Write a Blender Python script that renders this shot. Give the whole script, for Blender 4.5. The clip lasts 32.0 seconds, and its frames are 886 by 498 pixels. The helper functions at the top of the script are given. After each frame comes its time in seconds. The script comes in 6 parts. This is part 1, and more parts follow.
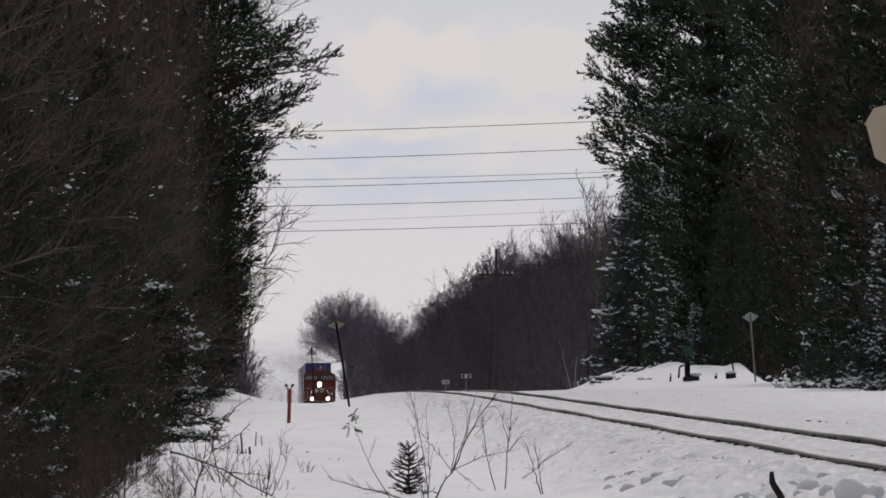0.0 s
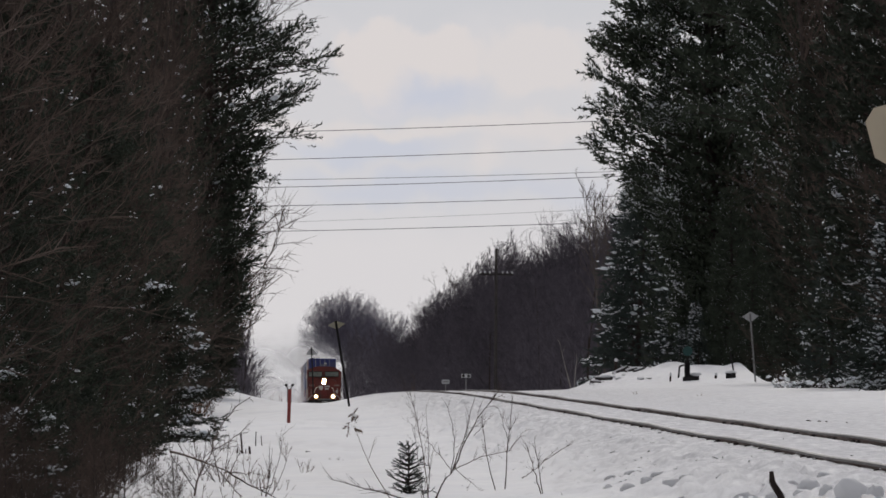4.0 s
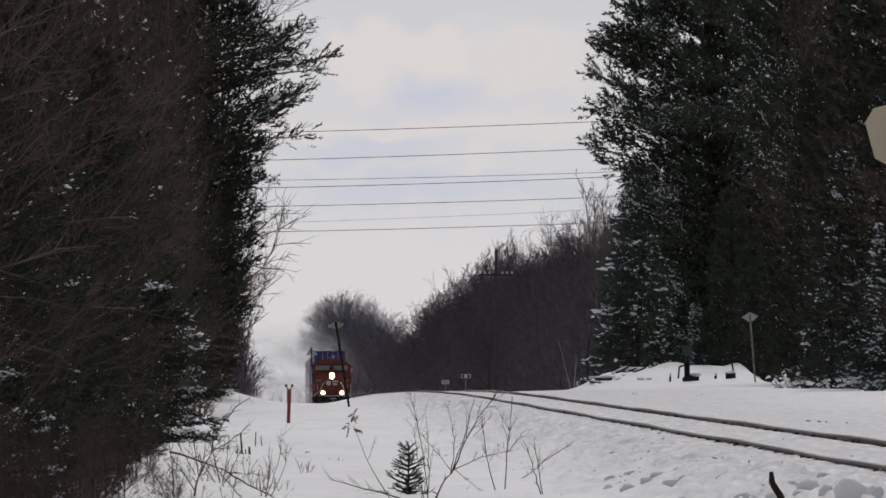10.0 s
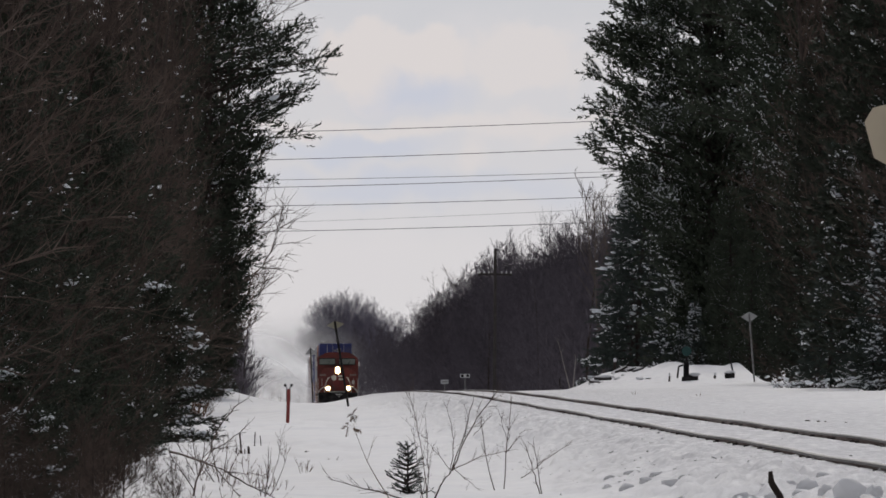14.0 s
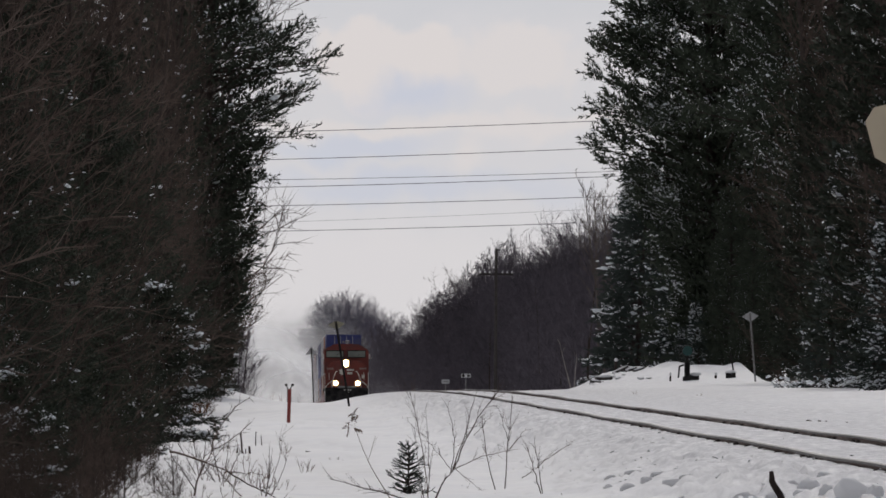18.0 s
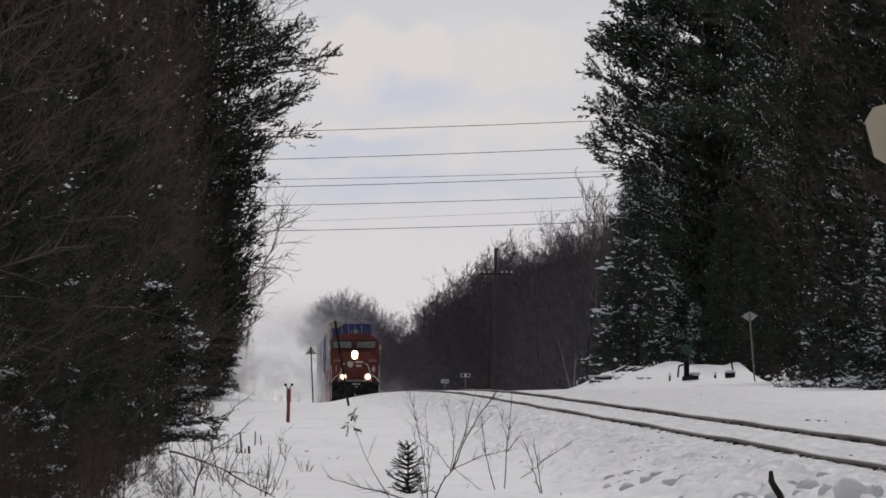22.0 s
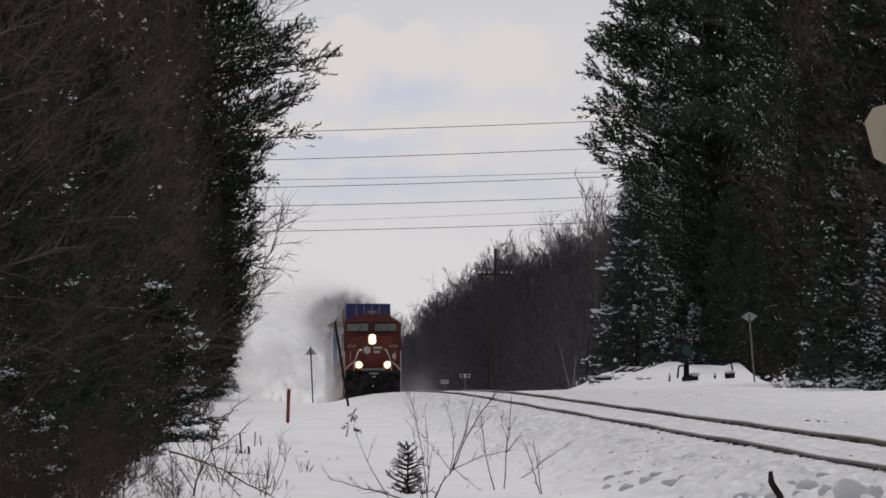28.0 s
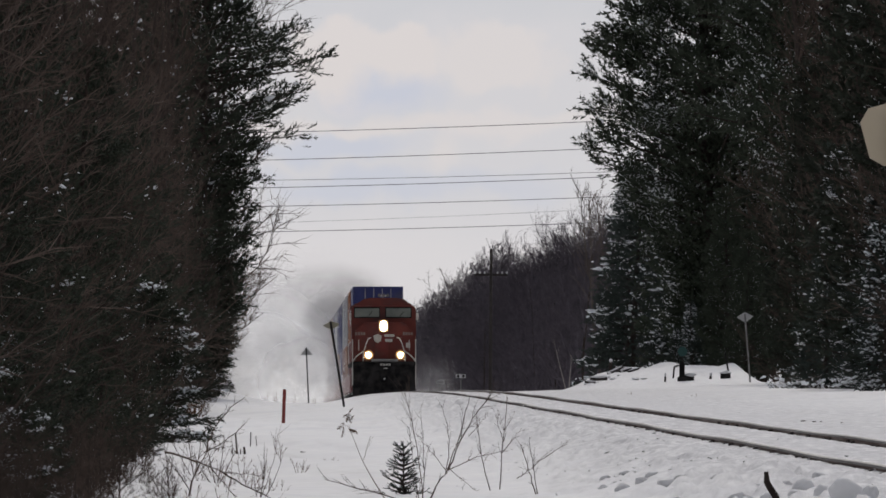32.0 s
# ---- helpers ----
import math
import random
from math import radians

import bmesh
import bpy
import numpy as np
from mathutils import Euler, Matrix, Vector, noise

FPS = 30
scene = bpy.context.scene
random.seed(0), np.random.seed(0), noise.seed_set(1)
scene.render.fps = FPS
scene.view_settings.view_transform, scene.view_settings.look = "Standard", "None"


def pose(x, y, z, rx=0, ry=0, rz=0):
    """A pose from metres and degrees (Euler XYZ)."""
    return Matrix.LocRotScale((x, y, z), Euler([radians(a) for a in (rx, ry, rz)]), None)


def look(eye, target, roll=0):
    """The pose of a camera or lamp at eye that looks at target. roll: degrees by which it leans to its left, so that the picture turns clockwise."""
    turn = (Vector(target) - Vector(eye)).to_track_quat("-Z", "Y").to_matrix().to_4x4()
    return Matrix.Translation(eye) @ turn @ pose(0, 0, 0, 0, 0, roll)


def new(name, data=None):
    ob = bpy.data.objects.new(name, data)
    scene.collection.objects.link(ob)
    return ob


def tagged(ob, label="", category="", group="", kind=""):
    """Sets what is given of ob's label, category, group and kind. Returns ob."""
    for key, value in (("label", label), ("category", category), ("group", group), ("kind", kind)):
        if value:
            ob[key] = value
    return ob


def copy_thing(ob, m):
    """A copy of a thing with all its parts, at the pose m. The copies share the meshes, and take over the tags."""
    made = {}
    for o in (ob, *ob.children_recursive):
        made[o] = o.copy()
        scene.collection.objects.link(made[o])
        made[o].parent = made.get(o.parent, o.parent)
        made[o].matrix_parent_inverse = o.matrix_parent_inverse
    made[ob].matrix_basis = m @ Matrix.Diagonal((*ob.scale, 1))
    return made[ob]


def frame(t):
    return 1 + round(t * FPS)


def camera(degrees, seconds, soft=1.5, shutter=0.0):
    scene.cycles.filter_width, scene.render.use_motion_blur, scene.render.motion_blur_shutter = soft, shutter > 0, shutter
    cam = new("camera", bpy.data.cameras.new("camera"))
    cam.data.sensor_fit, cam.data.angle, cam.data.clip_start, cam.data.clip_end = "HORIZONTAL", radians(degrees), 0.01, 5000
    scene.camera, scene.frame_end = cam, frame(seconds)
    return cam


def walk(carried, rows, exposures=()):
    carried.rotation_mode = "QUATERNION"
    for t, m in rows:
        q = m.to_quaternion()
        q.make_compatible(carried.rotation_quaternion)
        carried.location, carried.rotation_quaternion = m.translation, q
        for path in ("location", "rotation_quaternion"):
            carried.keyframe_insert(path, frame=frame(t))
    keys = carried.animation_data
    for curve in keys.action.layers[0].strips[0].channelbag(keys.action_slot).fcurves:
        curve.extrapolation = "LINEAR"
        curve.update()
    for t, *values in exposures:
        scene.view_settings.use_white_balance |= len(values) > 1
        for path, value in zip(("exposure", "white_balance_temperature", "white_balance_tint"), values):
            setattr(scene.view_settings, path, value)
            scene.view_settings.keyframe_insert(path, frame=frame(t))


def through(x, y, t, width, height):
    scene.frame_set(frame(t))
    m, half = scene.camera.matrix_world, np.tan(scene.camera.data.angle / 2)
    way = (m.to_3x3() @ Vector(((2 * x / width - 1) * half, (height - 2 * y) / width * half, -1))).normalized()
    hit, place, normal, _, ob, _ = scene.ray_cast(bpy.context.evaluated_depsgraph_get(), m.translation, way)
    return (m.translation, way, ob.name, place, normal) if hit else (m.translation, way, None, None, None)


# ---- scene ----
cam = camera(4.2965, 32.0, soft=1.65)

# The tripod shivers in the wind by thousandths of a degree; at the very end it starts to pan.
EYE = (0.0, 0.0, 1.0)
TILT = 90.5208
SHIVER = [(0, 0.8, 0.0), (1, 0.7, 0.0), (2, 0.8, -0.5), (3, 0.7, -0.5), (6, 0.6, -0.4), (7, 0.6, -0.4),
          (8, 0.6, -0.2), (9, 0.5, -0.4), (10, 0.3, 0.2), (11, 0.2, -0.1), (11.5, 1.5, -0.7), (12, -0.2, -1.8),
          (13, -0.4, -0.4), (14, -1.1, -0.4), (14.5, -1.8, -2.0), (16.5, -0.8, -1.2), (17, -1.1, -0.6),
          (18, 0.5, -0.8), (19, -0.8, -0.4), (20, -0.8, -0.8), (21, -0.9, 0.2), (22, -0.5, -1.2),
          (23, 0.5, 0.5), (24, -1.0, -0.4), (25, 0.3, 1.0), (28, -0.9, -0.4), (29, -0.9, -0.4),
          (30, -1.0, -0.9), (31, -0.9, -1.4), (31.5, -0.9, -0.6), (31.8, -0.9, -0.4), (31.9, -4.6, 0.0), (32, -8.6, 0.2)]
STEP = 0.002741
walk(cam, [(t, pose(*EYE, TILT + b * STEP, 0, a * STEP)) for t, a, b in SHIVER])

# ---- world and sun ----
SUN_UP, SUN_TURN = 38.0, -3.0
scene.view_settings.exposure = 0.0
scene.view_settings.use_white_balance = True
scene.view_settings.white_balance_temperature, scene.view_settings.white_balance_tint = 6500, 11
world = bpy.data.worlds.new("overcast_sky")
scene.world = world
world.use_nodes = True
wn, wl = world.node_tree.nodes, world.node_tree.links
wn.clear()
w_out = wn.new("ShaderNodeOutputWorld")
w_mix = wn.new("ShaderNodeMixShader")
w_sky = wn.new("ShaderNodeTexSky")
w_sky.sky_type, w_sky.sun_disc = "NISHITA", False
w_sky.sun_elevation, w_sky.sun_rotation = radians(SUN_UP), radians(SUN_TURN)
w_b1 = wn.new("ShaderNodeBackground")
w_b1.inputs["Strength"].default_value = 0.08
w_b2 = wn.new("ShaderNodeBackground")
w_b2.inputs["Strength"].default_value = 1.0
w_co = wn.new("ShaderNodeTexCoord")
w_map = wn.new("ShaderNodeMapping")
w_map.inputs["Scale"].default_value = (85, 85, 130)
w_map.inputs["Location"].default_value = (3.1, 0.4, 1.75)
w_n1 = wn.new("ShaderNodeTexNoise")
w_n1.inputs["Scale"].default_value, w_n1.inputs["Detail"].default_value = 1.0, 5.0
w_n1.inputs["Roughness"].default_value, w_n1.inputs["Distortion"].default_value = 0.48, 0.7
w_ramp = wn.new("ShaderNodeValToRGB")
w_ramp.color_ramp.elements[0].position, w_ramp.color_ramp.elements[0].color = 0.38, (0.515, 0.55, 0.635, 1)
w_ramp.color_ramp.elements[1].position, w_ramp.color_ramp.elements[1].color = 0.62, (0.665, 0.655, 0.655, 1)
w_mid = w_ramp.color_ramp.elements.new(0.5)
w_mid.color = (0.605, 0.613, 0.645, 1)
wl.new(w_co.outputs["Generated"], w_map.inputs["Vector"])
wl.new(w_map.outputs["Vector"], w_n1.inputs["Vector"])
wl.new(w_n1.outputs["Fac"], w_ramp.inputs["Fac"])
# thin cloud glows on the sun's side and is duller on the far side of the sky
w_sep = wn.new("ShaderNodeSeparateXYZ")
w_side = wn.new("ShaderNodeMapRange")
w_side.interpolation_type = "SMOOTHSTEP"
w_side.inputs["From Min"].default_value, w_side.inputs["From Max"].default_value = -0.75, 0.75
w_side.inputs["To Min"].default_value, w_side.inputs["To Max"].default_value = 0.34, 1.0
wl.new(w_co.outputs["Generated"], w_sep.inputs["Vector"])
wl.new(w_sep.outputs["Y"], w_side.inputs["Value"])
wl.new(w_side.outputs["Result"], w_b2.inputs["Strength"])
wl.new(w_ramp.outputs["Color"], w_b2.inputs["Color"])
wl.new(w_sky.outputs["Color"], w_b1.inputs["Color"])
w_mix.inputs["Fac"].default_value = 0.92
wl.new(w_b1.outputs["Background"], w_mix.inputs[1])
wl.new(w_b2.outputs["Background"], w_mix.inputs[2])
wl.new(w_mix.outputs["Shader"], w_out.inputs["Surface"])


def cloud_sheet():
    """The bank of cloud that fills the sky ahead: soft billows with a cream rim over blue-grey hollows, thinning out at its edges."""
    m = bpy.data.materials.new("cloud_bank")
    m.use_nodes = True
    n, l = m.node_tree.nodes, m.node_tree.links
    n.remove(n["Principled BSDF"])
    co = n.new("ShaderNodeTexCoord")

    def noise_node(scale, detail):
        t = n.new("ShaderNodeTexNoise")
        t.inputs["Scale"].default_value, t.inputs["Detail"].default_value = scale, detail
        l.new(co.outputs["Object"], t.inputs["Vector"])
        return t

    def combine(kind, a, b):
        v = n.new("ShaderNodeVectorMath")
        v.operation = kind
        for k, s in enumerate((a, b)):
            if isinstance(s, tuple):
                v.inputs[k].default_value = s
            else:
                l.new(s, v.inputs[k])
        return v.outputs["Vector"]
    big, small = noise_node(0.016, 3), noise_node(0.05, 6)
    shift = combine("ADD", combine("MULTIPLY", combine("SUBTRACT", big.outputs["Color"], (0.5, 0.5, 0.5)), (40, 0, 20)),
                    combine("MULTIPLY", combine("SUBTRACT", small.outputs["Color"], (0.5, 0.5, 0.5)), (30, 0, 22)))
    place = combine("ADD", co.outputs["Object"], shift)

    def patch(x, z, rx, rz, inner, outer, top):
        size = combine("MULTIPLY", combine("SUBTRACT", place, (x, 0, z)), (1 / rx, 0, 1 / rz))
        ln = n.new("ShaderNodeVectorMath")
        ln.operation = "LENGTH"
        l.new(size, ln.inputs[0])
        r = n.new("ShaderNodeMapRange")
        r.interpolation_type = "SMOOTHSTEP"
        r.inputs["From Min"].default_value, r.inputs["From Max"].default_value = inner, outer
        r.inputs["To Min"].default_value, r.inputs["To Max"].default_value = top, 0.0
        l.new(ln.outputs["Value"], r.inputs["Value"])
        return r.outputs["Result"]

    last = None
    cream, blue, grey_top, low = (0.700, 0.662, 0.650, 1), (0.560, 0.588, 0.668, 1), (0.600, 0.606, 0.630, 1), (0.685, 0.665, 0.670, 1)
    rows = [(grey_top, 0, 143, 300, 17, 0.3, 1.1, 0.9), (low, -10, 26, 300, 30, 0.4, 1.2, 0.9), (cream, -10, 115, 30, 17, 0.80, 1.06, 1.0), (cream, 38, 116, 24, 15, 0.7, 1.1, 0.8),
            (blue, -5, 104, 29, 10, 0.1, 1.1, 0.95), (cream, 0, 91, 150, 4.5, 0.2, 1.4, 0.8), (blue, -27, 82, 34, 7.5, 0.3, 1.15, 0.8), (blue, -12, 66, 52, 8, 0.3, 1.25, 0.75),
            (cream, 19, 79, 11, 10, 0.2, 1.2, 0.7), (blue, 44, 67, 26, 8, 0.2, 1.3, 0.5)]
    for colour, x, z, rx, rz, inner, outer, top in rows:
        mx = n.new("ShaderNodeMix")
        mx.data_type = "RGBA"
        l.new(patch(x, z, rx, rz, inner, outer, top), mx.inputs["Factor"])
        if last is None:
            mx.inputs["A"].default_value = (0.640, 0.633, 0.650, 1)
        else:
            l.new(last, mx.inputs["A"])
        mx.inputs["B"].default_value = colour
        last = mx.outputs["Result"]
    glow, clear, mix = n.new("ShaderNodeEmission"), n.new("ShaderNodeBsdfTransparent"), n.new("ShaderNodeMixShader")
    l.new(last, glow.inputs["Color"])
    l.new(patch(0, 40, 420, 230, 0.62, 0.95, 1.0), mix.inputs["Fac"])
    l.new(clear.outputs["BSDF"], mix.inputs[1])
    l.new(glow.outputs["Emission"], mix.inputs[2])
    l.new(mix.outputs["Shader"], n["Material Output"].inputs["Surface"])
    me = bpy.data.meshes.new("cloud_bank")
    xs, zs = np.linspace(-460, 460, 25), np.linspace(-60, 300, 13)
    me.from_pydata([(x, 0.0003 * x * x, z) for z in zs for x in xs], [], [(25 * j + i, 25 * j + i + 1, 25 * j + i + 26, 25 * j + i + 25) for j in range(12) for i in range(24)])
    me.materials.append(m)
    ob = new("cloud_bank", me)
    ob.location = (0, 4600, 0)
    return tagged(ob, "pale cream and blue-grey cloud bank in an overcast sky", "cloud", kind="structure")


clouds = cloud_sheet()
sun = new("sun", bpy.data.lights.new("sun", "SUN"))
sun.data.energy, sun.data.angle, sun.data.color = 1.3, radians(10), (1.0, 0.96, 0.9)
a_up, a_turn = radians(SUN_UP), radians(SUN_TURN)
sun_way = Vector((math.sin(a_turn) * math.cos(a_up), math.cos(a_turn) * math.cos(a_up), math.sin(a_up)))
sun.matrix_basis = look(sun_way * 60, (0, 0, 0))


# ---- materials ----
def material(name, base, rough=0.6, metal=0.0, second=None, scale=4.0, bump=0.0, bump_scale=40.0, glow=None, vary=0.0, spec=None, third=None, third_scale=0.6):
    """A surface with grain at one scale, larger stains at another, and relief."""
    m = bpy.data.materials.new(name)
    m.use_nodes = True
    n, l = m.node_tree.nodes, m.node_tree.links
    b = n["Principled BSDF"]
    b.inputs["Roughness"].default_value, b.inputs["Metallic"].default_value = rough, metal
    b.inputs["Base Color"].default_value = (*base, 1)
    if spec is not None:
        b.inputs["Specular IOR Level"].default_value = spec
    co = n.new("ShaderNodeTexCoord")
    last = None
    if second:
        t = n.new("ShaderNodeTexNoise")
        t.inputs["Scale"].default_value, t.inputs["Detail"].default_value = scale, 6
        l.new(co.outputs["Object"], t.inputs["Vector"])
        r = n.new("ShaderNodeValToRGB")
        r.color_ramp.elements[0].position, r.color_ramp.elements[0].color = 0.35, (*base, 1)
        r.color_ramp.elements[1].position, r.color_ramp.elements[1].color = 0.68, (*second, 1)
        l.new(t.outputs["Fac"], r.inputs["Fac"])
        last = r.outputs["Color"]
        if third:
            t3 = n.new("ShaderNodeTexNoise")
            t3.inputs["Scale"].default_value, t3.inputs["Detail"].default_value = third_scale, 3
            l.new(co.outputs["Object"], t3.inputs["Vector"])
            r3 = n.new("ShaderNodeValToRGB")
            r3.color_ramp.elements[0].position, r3.color_ramp.elements[1].position = 0.5, 0.7
            l.new(t3.outputs["Fac"], r3.inputs["Fac"])
            mx = n.new("ShaderNodeMix")
            mx.data_type = "RGBA"
            l.new(r3.outputs["Color"], mx.inputs["Factor"])
            l.new(last, mx.inputs["A"])
            mx.inputs["B"].default_value = (*third, 1)
            last = mx.outputs["Result"]
    if vary:
        info = n.new("ShaderNodeObjectInfo")
        hsv = n.new("ShaderNodeHueSaturation")
        mr = n.new("ShaderNodeMapRange")
        mr.inputs["To Min"].default_value, mr.inputs["To Max"].default_value = 1 - vary, 1 + vary
        l.new(info.outputs["Random"], mr.inputs["Value"])
        l.new(mr.outputs["Result"], hsv.inputs["Value"])
        if last is not None:
            l.new(last, hsv.inputs["Color"])
        else:
            hsv.inputs["Color"].default_value = (*base, 1)
        last = hsv.outputs["Color"]
    if last is not None:
        l.new(last, b.inputs["Base Color"])
    if bump:
        t2 = n.new("ShaderNodeTexNoise")
        t2.inputs["Scale"].default_value, t2.inputs["Detail"].default_value = bump_scale, 5
        l.new(co.outputs["Object"], t2.inputs["Vector"])
        bn = n.new("ShaderNodeBump")
        bn.inputs["Strength"].default_value, bn.inputs["Distance"].default_value = bump, 0.05
        l.new(t2.outputs["Fac"], bn.inputs["Height"])
        l.new(bn.outputs["Normal"], b.inputs["Normal"])
    if glow:
        b.inputs["Emission Color"].default_value = (*glow[:3], 1)
        b.inputs["Emission Strength"].default_value = glow[3]
    return m


SNOW = material("snow", (0.725, 0.718, 0.737), 0.75, second=(0.78, 0.772, 0.78), scale=1.3, bump=0.16, bump_scale=7.0, spec=0.25, third=(0.70, 0.695, 0.72), third_scale=0.2)
BARK = material("bark_brown", (0.036, 0.027, 0.023), 0.9, second=(0.064, 0.050, 0.043), scale=7.0, bump=0.6, bump_scale=25, vary=0.25, spec=0.15)
TWIG = material("twig_brown", (0.066, 0.049, 0.041), 0.9, second=(0.130, 0.100, 0.084), scale=1.2, vary=0.3, spec=0.1)
# grey bark, lightened and tinted bluish to stand in for the haze of distance
TWIG_GREY_HAZE = material("twig_grey_haze", (0.062, 0.053, 0.062), 0.9, second=(0.150, 0.135, 0.155), scale=2.2, vary=0.3, spec=0.1)
# aerial haze put into the colour: paler, more violet twigs for the farthest trees
TWIG_FAR_HAZE = material("twig_far_haze", (0.135, 0.122, 0.155), 0.9, second=(0.20, 0.185, 0.225), scale=0.5, vary=0.2, spec=0.1)
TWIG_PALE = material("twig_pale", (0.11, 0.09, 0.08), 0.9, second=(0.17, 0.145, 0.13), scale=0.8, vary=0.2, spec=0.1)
BIRCH = material("birch_bark", (0.42, 0.39, 0.36), 0.8, second=(0.24, 0.21, 0.19), scale=5.0, spec=0.2)
NEEDLE = material("pine_needles", (0.031, 0.040, 0.027), 0.8, second=(0.058, 0.069, 0.047), scale=1.1, vary=0.25, spec=0.2)
NEEDLE_BLUE = material("spruce_needles", (0.033, 0.045, 0.039), 0.8, second=(0.060, 0.075, 0.065), scale=1.1, vary=0.25, spec=0.2)
NEEDLE_BROWN = material("dead_needles", (0.09, 0.04, 0.018), 0.85, second=(0.14, 0.07, 0.03), scale=3.0, spec=0.1)
RUST = material("rusty_rail_side", (0.050, 0.029, 0.021), 0.8, 0.1, second=(0.155, 0.098, 0.078), scale=3.0, bump=0.3, bump_scale=30, third=(0.25, 0.195, 0.172), third_scale=0.35)
RAILHEAD = material("worn_rail_head", (0.048, 0.040, 0.037), 0.5, 0.5, second=(0.095, 0.082, 0.076), scale=2.0)
RED = material("engine_red_paint", (0.125, 0.015, 0.008), 0.5, second=(0.160, 0.023, 0.011), scale=2.0, third=(0.085, 0.026, 0.022), third_scale=0.8)
DARK_RED = material("grimy_red_paint", (0.14, 0.018, 0.015), 0.6, second=(0.20, 0.03, 0.022), scale=2.0, third=(0.10, 0.06, 0.05), third_scale=1.0)
BLACK = material("grimy_black_paint", (0.010, 0.010, 0.011), 0.8, spec=0.06, second=(0.04, 0.036, 0.034), scale=3.0, third=(0.045, 0.042, 0.042), third_scale=1.5)
STEEL = material("grey_steel", (0.18, 0.18, 0.18), 0.5, 0.7, second=(0.28, 0.27, 0.26), scale=4.0)
CREAM = material("cream_paint", (0.62, 0.60, 0.56), 0.55, second=(0.5, 0.47, 0.43), scale=5.0)
NUMBERS = material("dull_number_paint", (0.26, 0.20, 0.18), 0.6, second=(0.20, 0.15, 0.13), scale=5.0)
WHITE = material("white_paint", (0.78, 0.78, 0.78), 0.5, second=(0.66, 0.66, 0.66), scale=4.0)
GLASS = material("windshield_glass", (0.16, 0.18, 0.155), 0.08, second=(0.24, 0.26, 0.22), scale=1.5, spec=0.8)
LAMP = material("lit_headlamp", (1, 0.9, 0.7), 0.3, glow=(1.0, 0.84, 0.52, 40.0))
# three dimmer steps of glow that imitate the glare around the lamps
LAMP_GLARE = material("lamp_glare", (1, 0.85, 0.6), 0.3, glow=(1.0, 0.66, 0.28, 1.5))
GLARE_MID = material("mid_glare", (1, 0.8, 0.5), 0.3, glow=(1.0, 0.46, 0.13, 0.38))
GLARE_OUTER = material("outer_glare", (0.5, 0.3, 0.15), 0.3, glow=(1.0, 0.36, 0.10, 0.09))
BLUE = material("container_blue", (0.020, 0.030, 0.13), 0.55, second=(0.035, 0.045, 0.17), scale=1.5, third=(0.08, 0.08, 0.13), third_scale=0.6)
ORANGE = material("container_orange", (0.30, 0.10, 0.03), 0.6, second=(0.24, 0.09, 0.035), scale=1.5, third=(0.16, 0.1, 0.07), third_scale=0.6)
MAROON = material("container_maroon", (0.13, 0.03, 0.03), 0.6, second=(0.17, 0.05, 0.04), scale=1.5)
GREY = material("container_grey", (0.30, 0.31, 0.33), 0.6, second=(0.36, 0.36, 0.37), scale=1.5)
YELLOW = material("faded_yellow_sign", (0.40, 0.37, 0.25), 0.6, second=(0.36, 0.34, 0.27), scale=4.0)
TAN = material("bare_sign_back", (0.56, 0.47, 0.33), 0.55, 0.0, second=(0.62, 0.53, 0.39), scale=3.0)
SIGN_GREY = material("grey_sign_back", (0.42, 0.42, 0.42), 0.6, 0.2, second=(0.5, 0.5, 0.5), scale=5.0)
POST_RED = material("red_post_paint", (0.22, 0.03, 0.025), 0.7, second=(0.28, 0.05, 0.04), scale=5.0)
GREEN = material("green_target_paint", (0.008, 0.050, 0.045), 0.6, second=(0.014, 0.065, 0.058), scale=4.0)
WIRE = material("power_cable", (0.10, 0.10, 0.11), 0.6, 0.3)
POLE_WOOD = material("weathered_pole_wood", (0.036, 0.030, 0.028), 0.9, second=(0.06, 0.051, 0.047), scale=6.0, bump=0.4, bump_scale=20)
GRASS_DRY = material("dry_weed", (0.16, 0.11, 0.075), 0.9, second=(0.10, 0.07, 0.05), scale=8.0, spec=0.1)


def powder(name, base, through=0.85):
    """Flakes that scatter light forwards as well as back."""
    m = bpy.data.materials.new(name)
    m.use_nodes = True
    n, l = m.node_tree.nodes, m.node_tree.links
    n.remove(n["Principled BSDF"])
    d, t, mix = n.new("ShaderNodeBsdfDiffuse"), n.new("ShaderNodeBsdfTranslucent"), n.new("ShaderNodeMixShader")
    co, tx, hs = n.new("ShaderNodeTexCoord"), n.new("ShaderNodeTexNoise"), n.new("ShaderNodeHueSaturation")
    tx.inputs["Scale"].default_value = 0.3
    l.new(co.outputs["Object"], tx.inputs["Vector"])
    mr = n.new("ShaderNodeMapRange")
    mr.inputs["To Min"].default_value, mr.inputs["To Max"].default_value = 0.94, 1.06
    l.new(tx.outputs["Fac"], mr.inputs["Value"])
    l.new(mr.outputs["Result"], hs.inputs["Value"])
    hs.inputs["Color"].default_value = (*base, 1)
    for node in (d, t):
        l.new(hs.outputs["Color"], node.inputs["Color"])
    mix.inputs["Fac"].default_value = through
    l.new(d.outputs["BSDF"], mix.inputs[1])
    l.new(t.outputs["BSDF"], mix.inputs[2])
    l.new(mix.outputs["Shader"], n["Material Output"].inputs["Surface"])
    return m


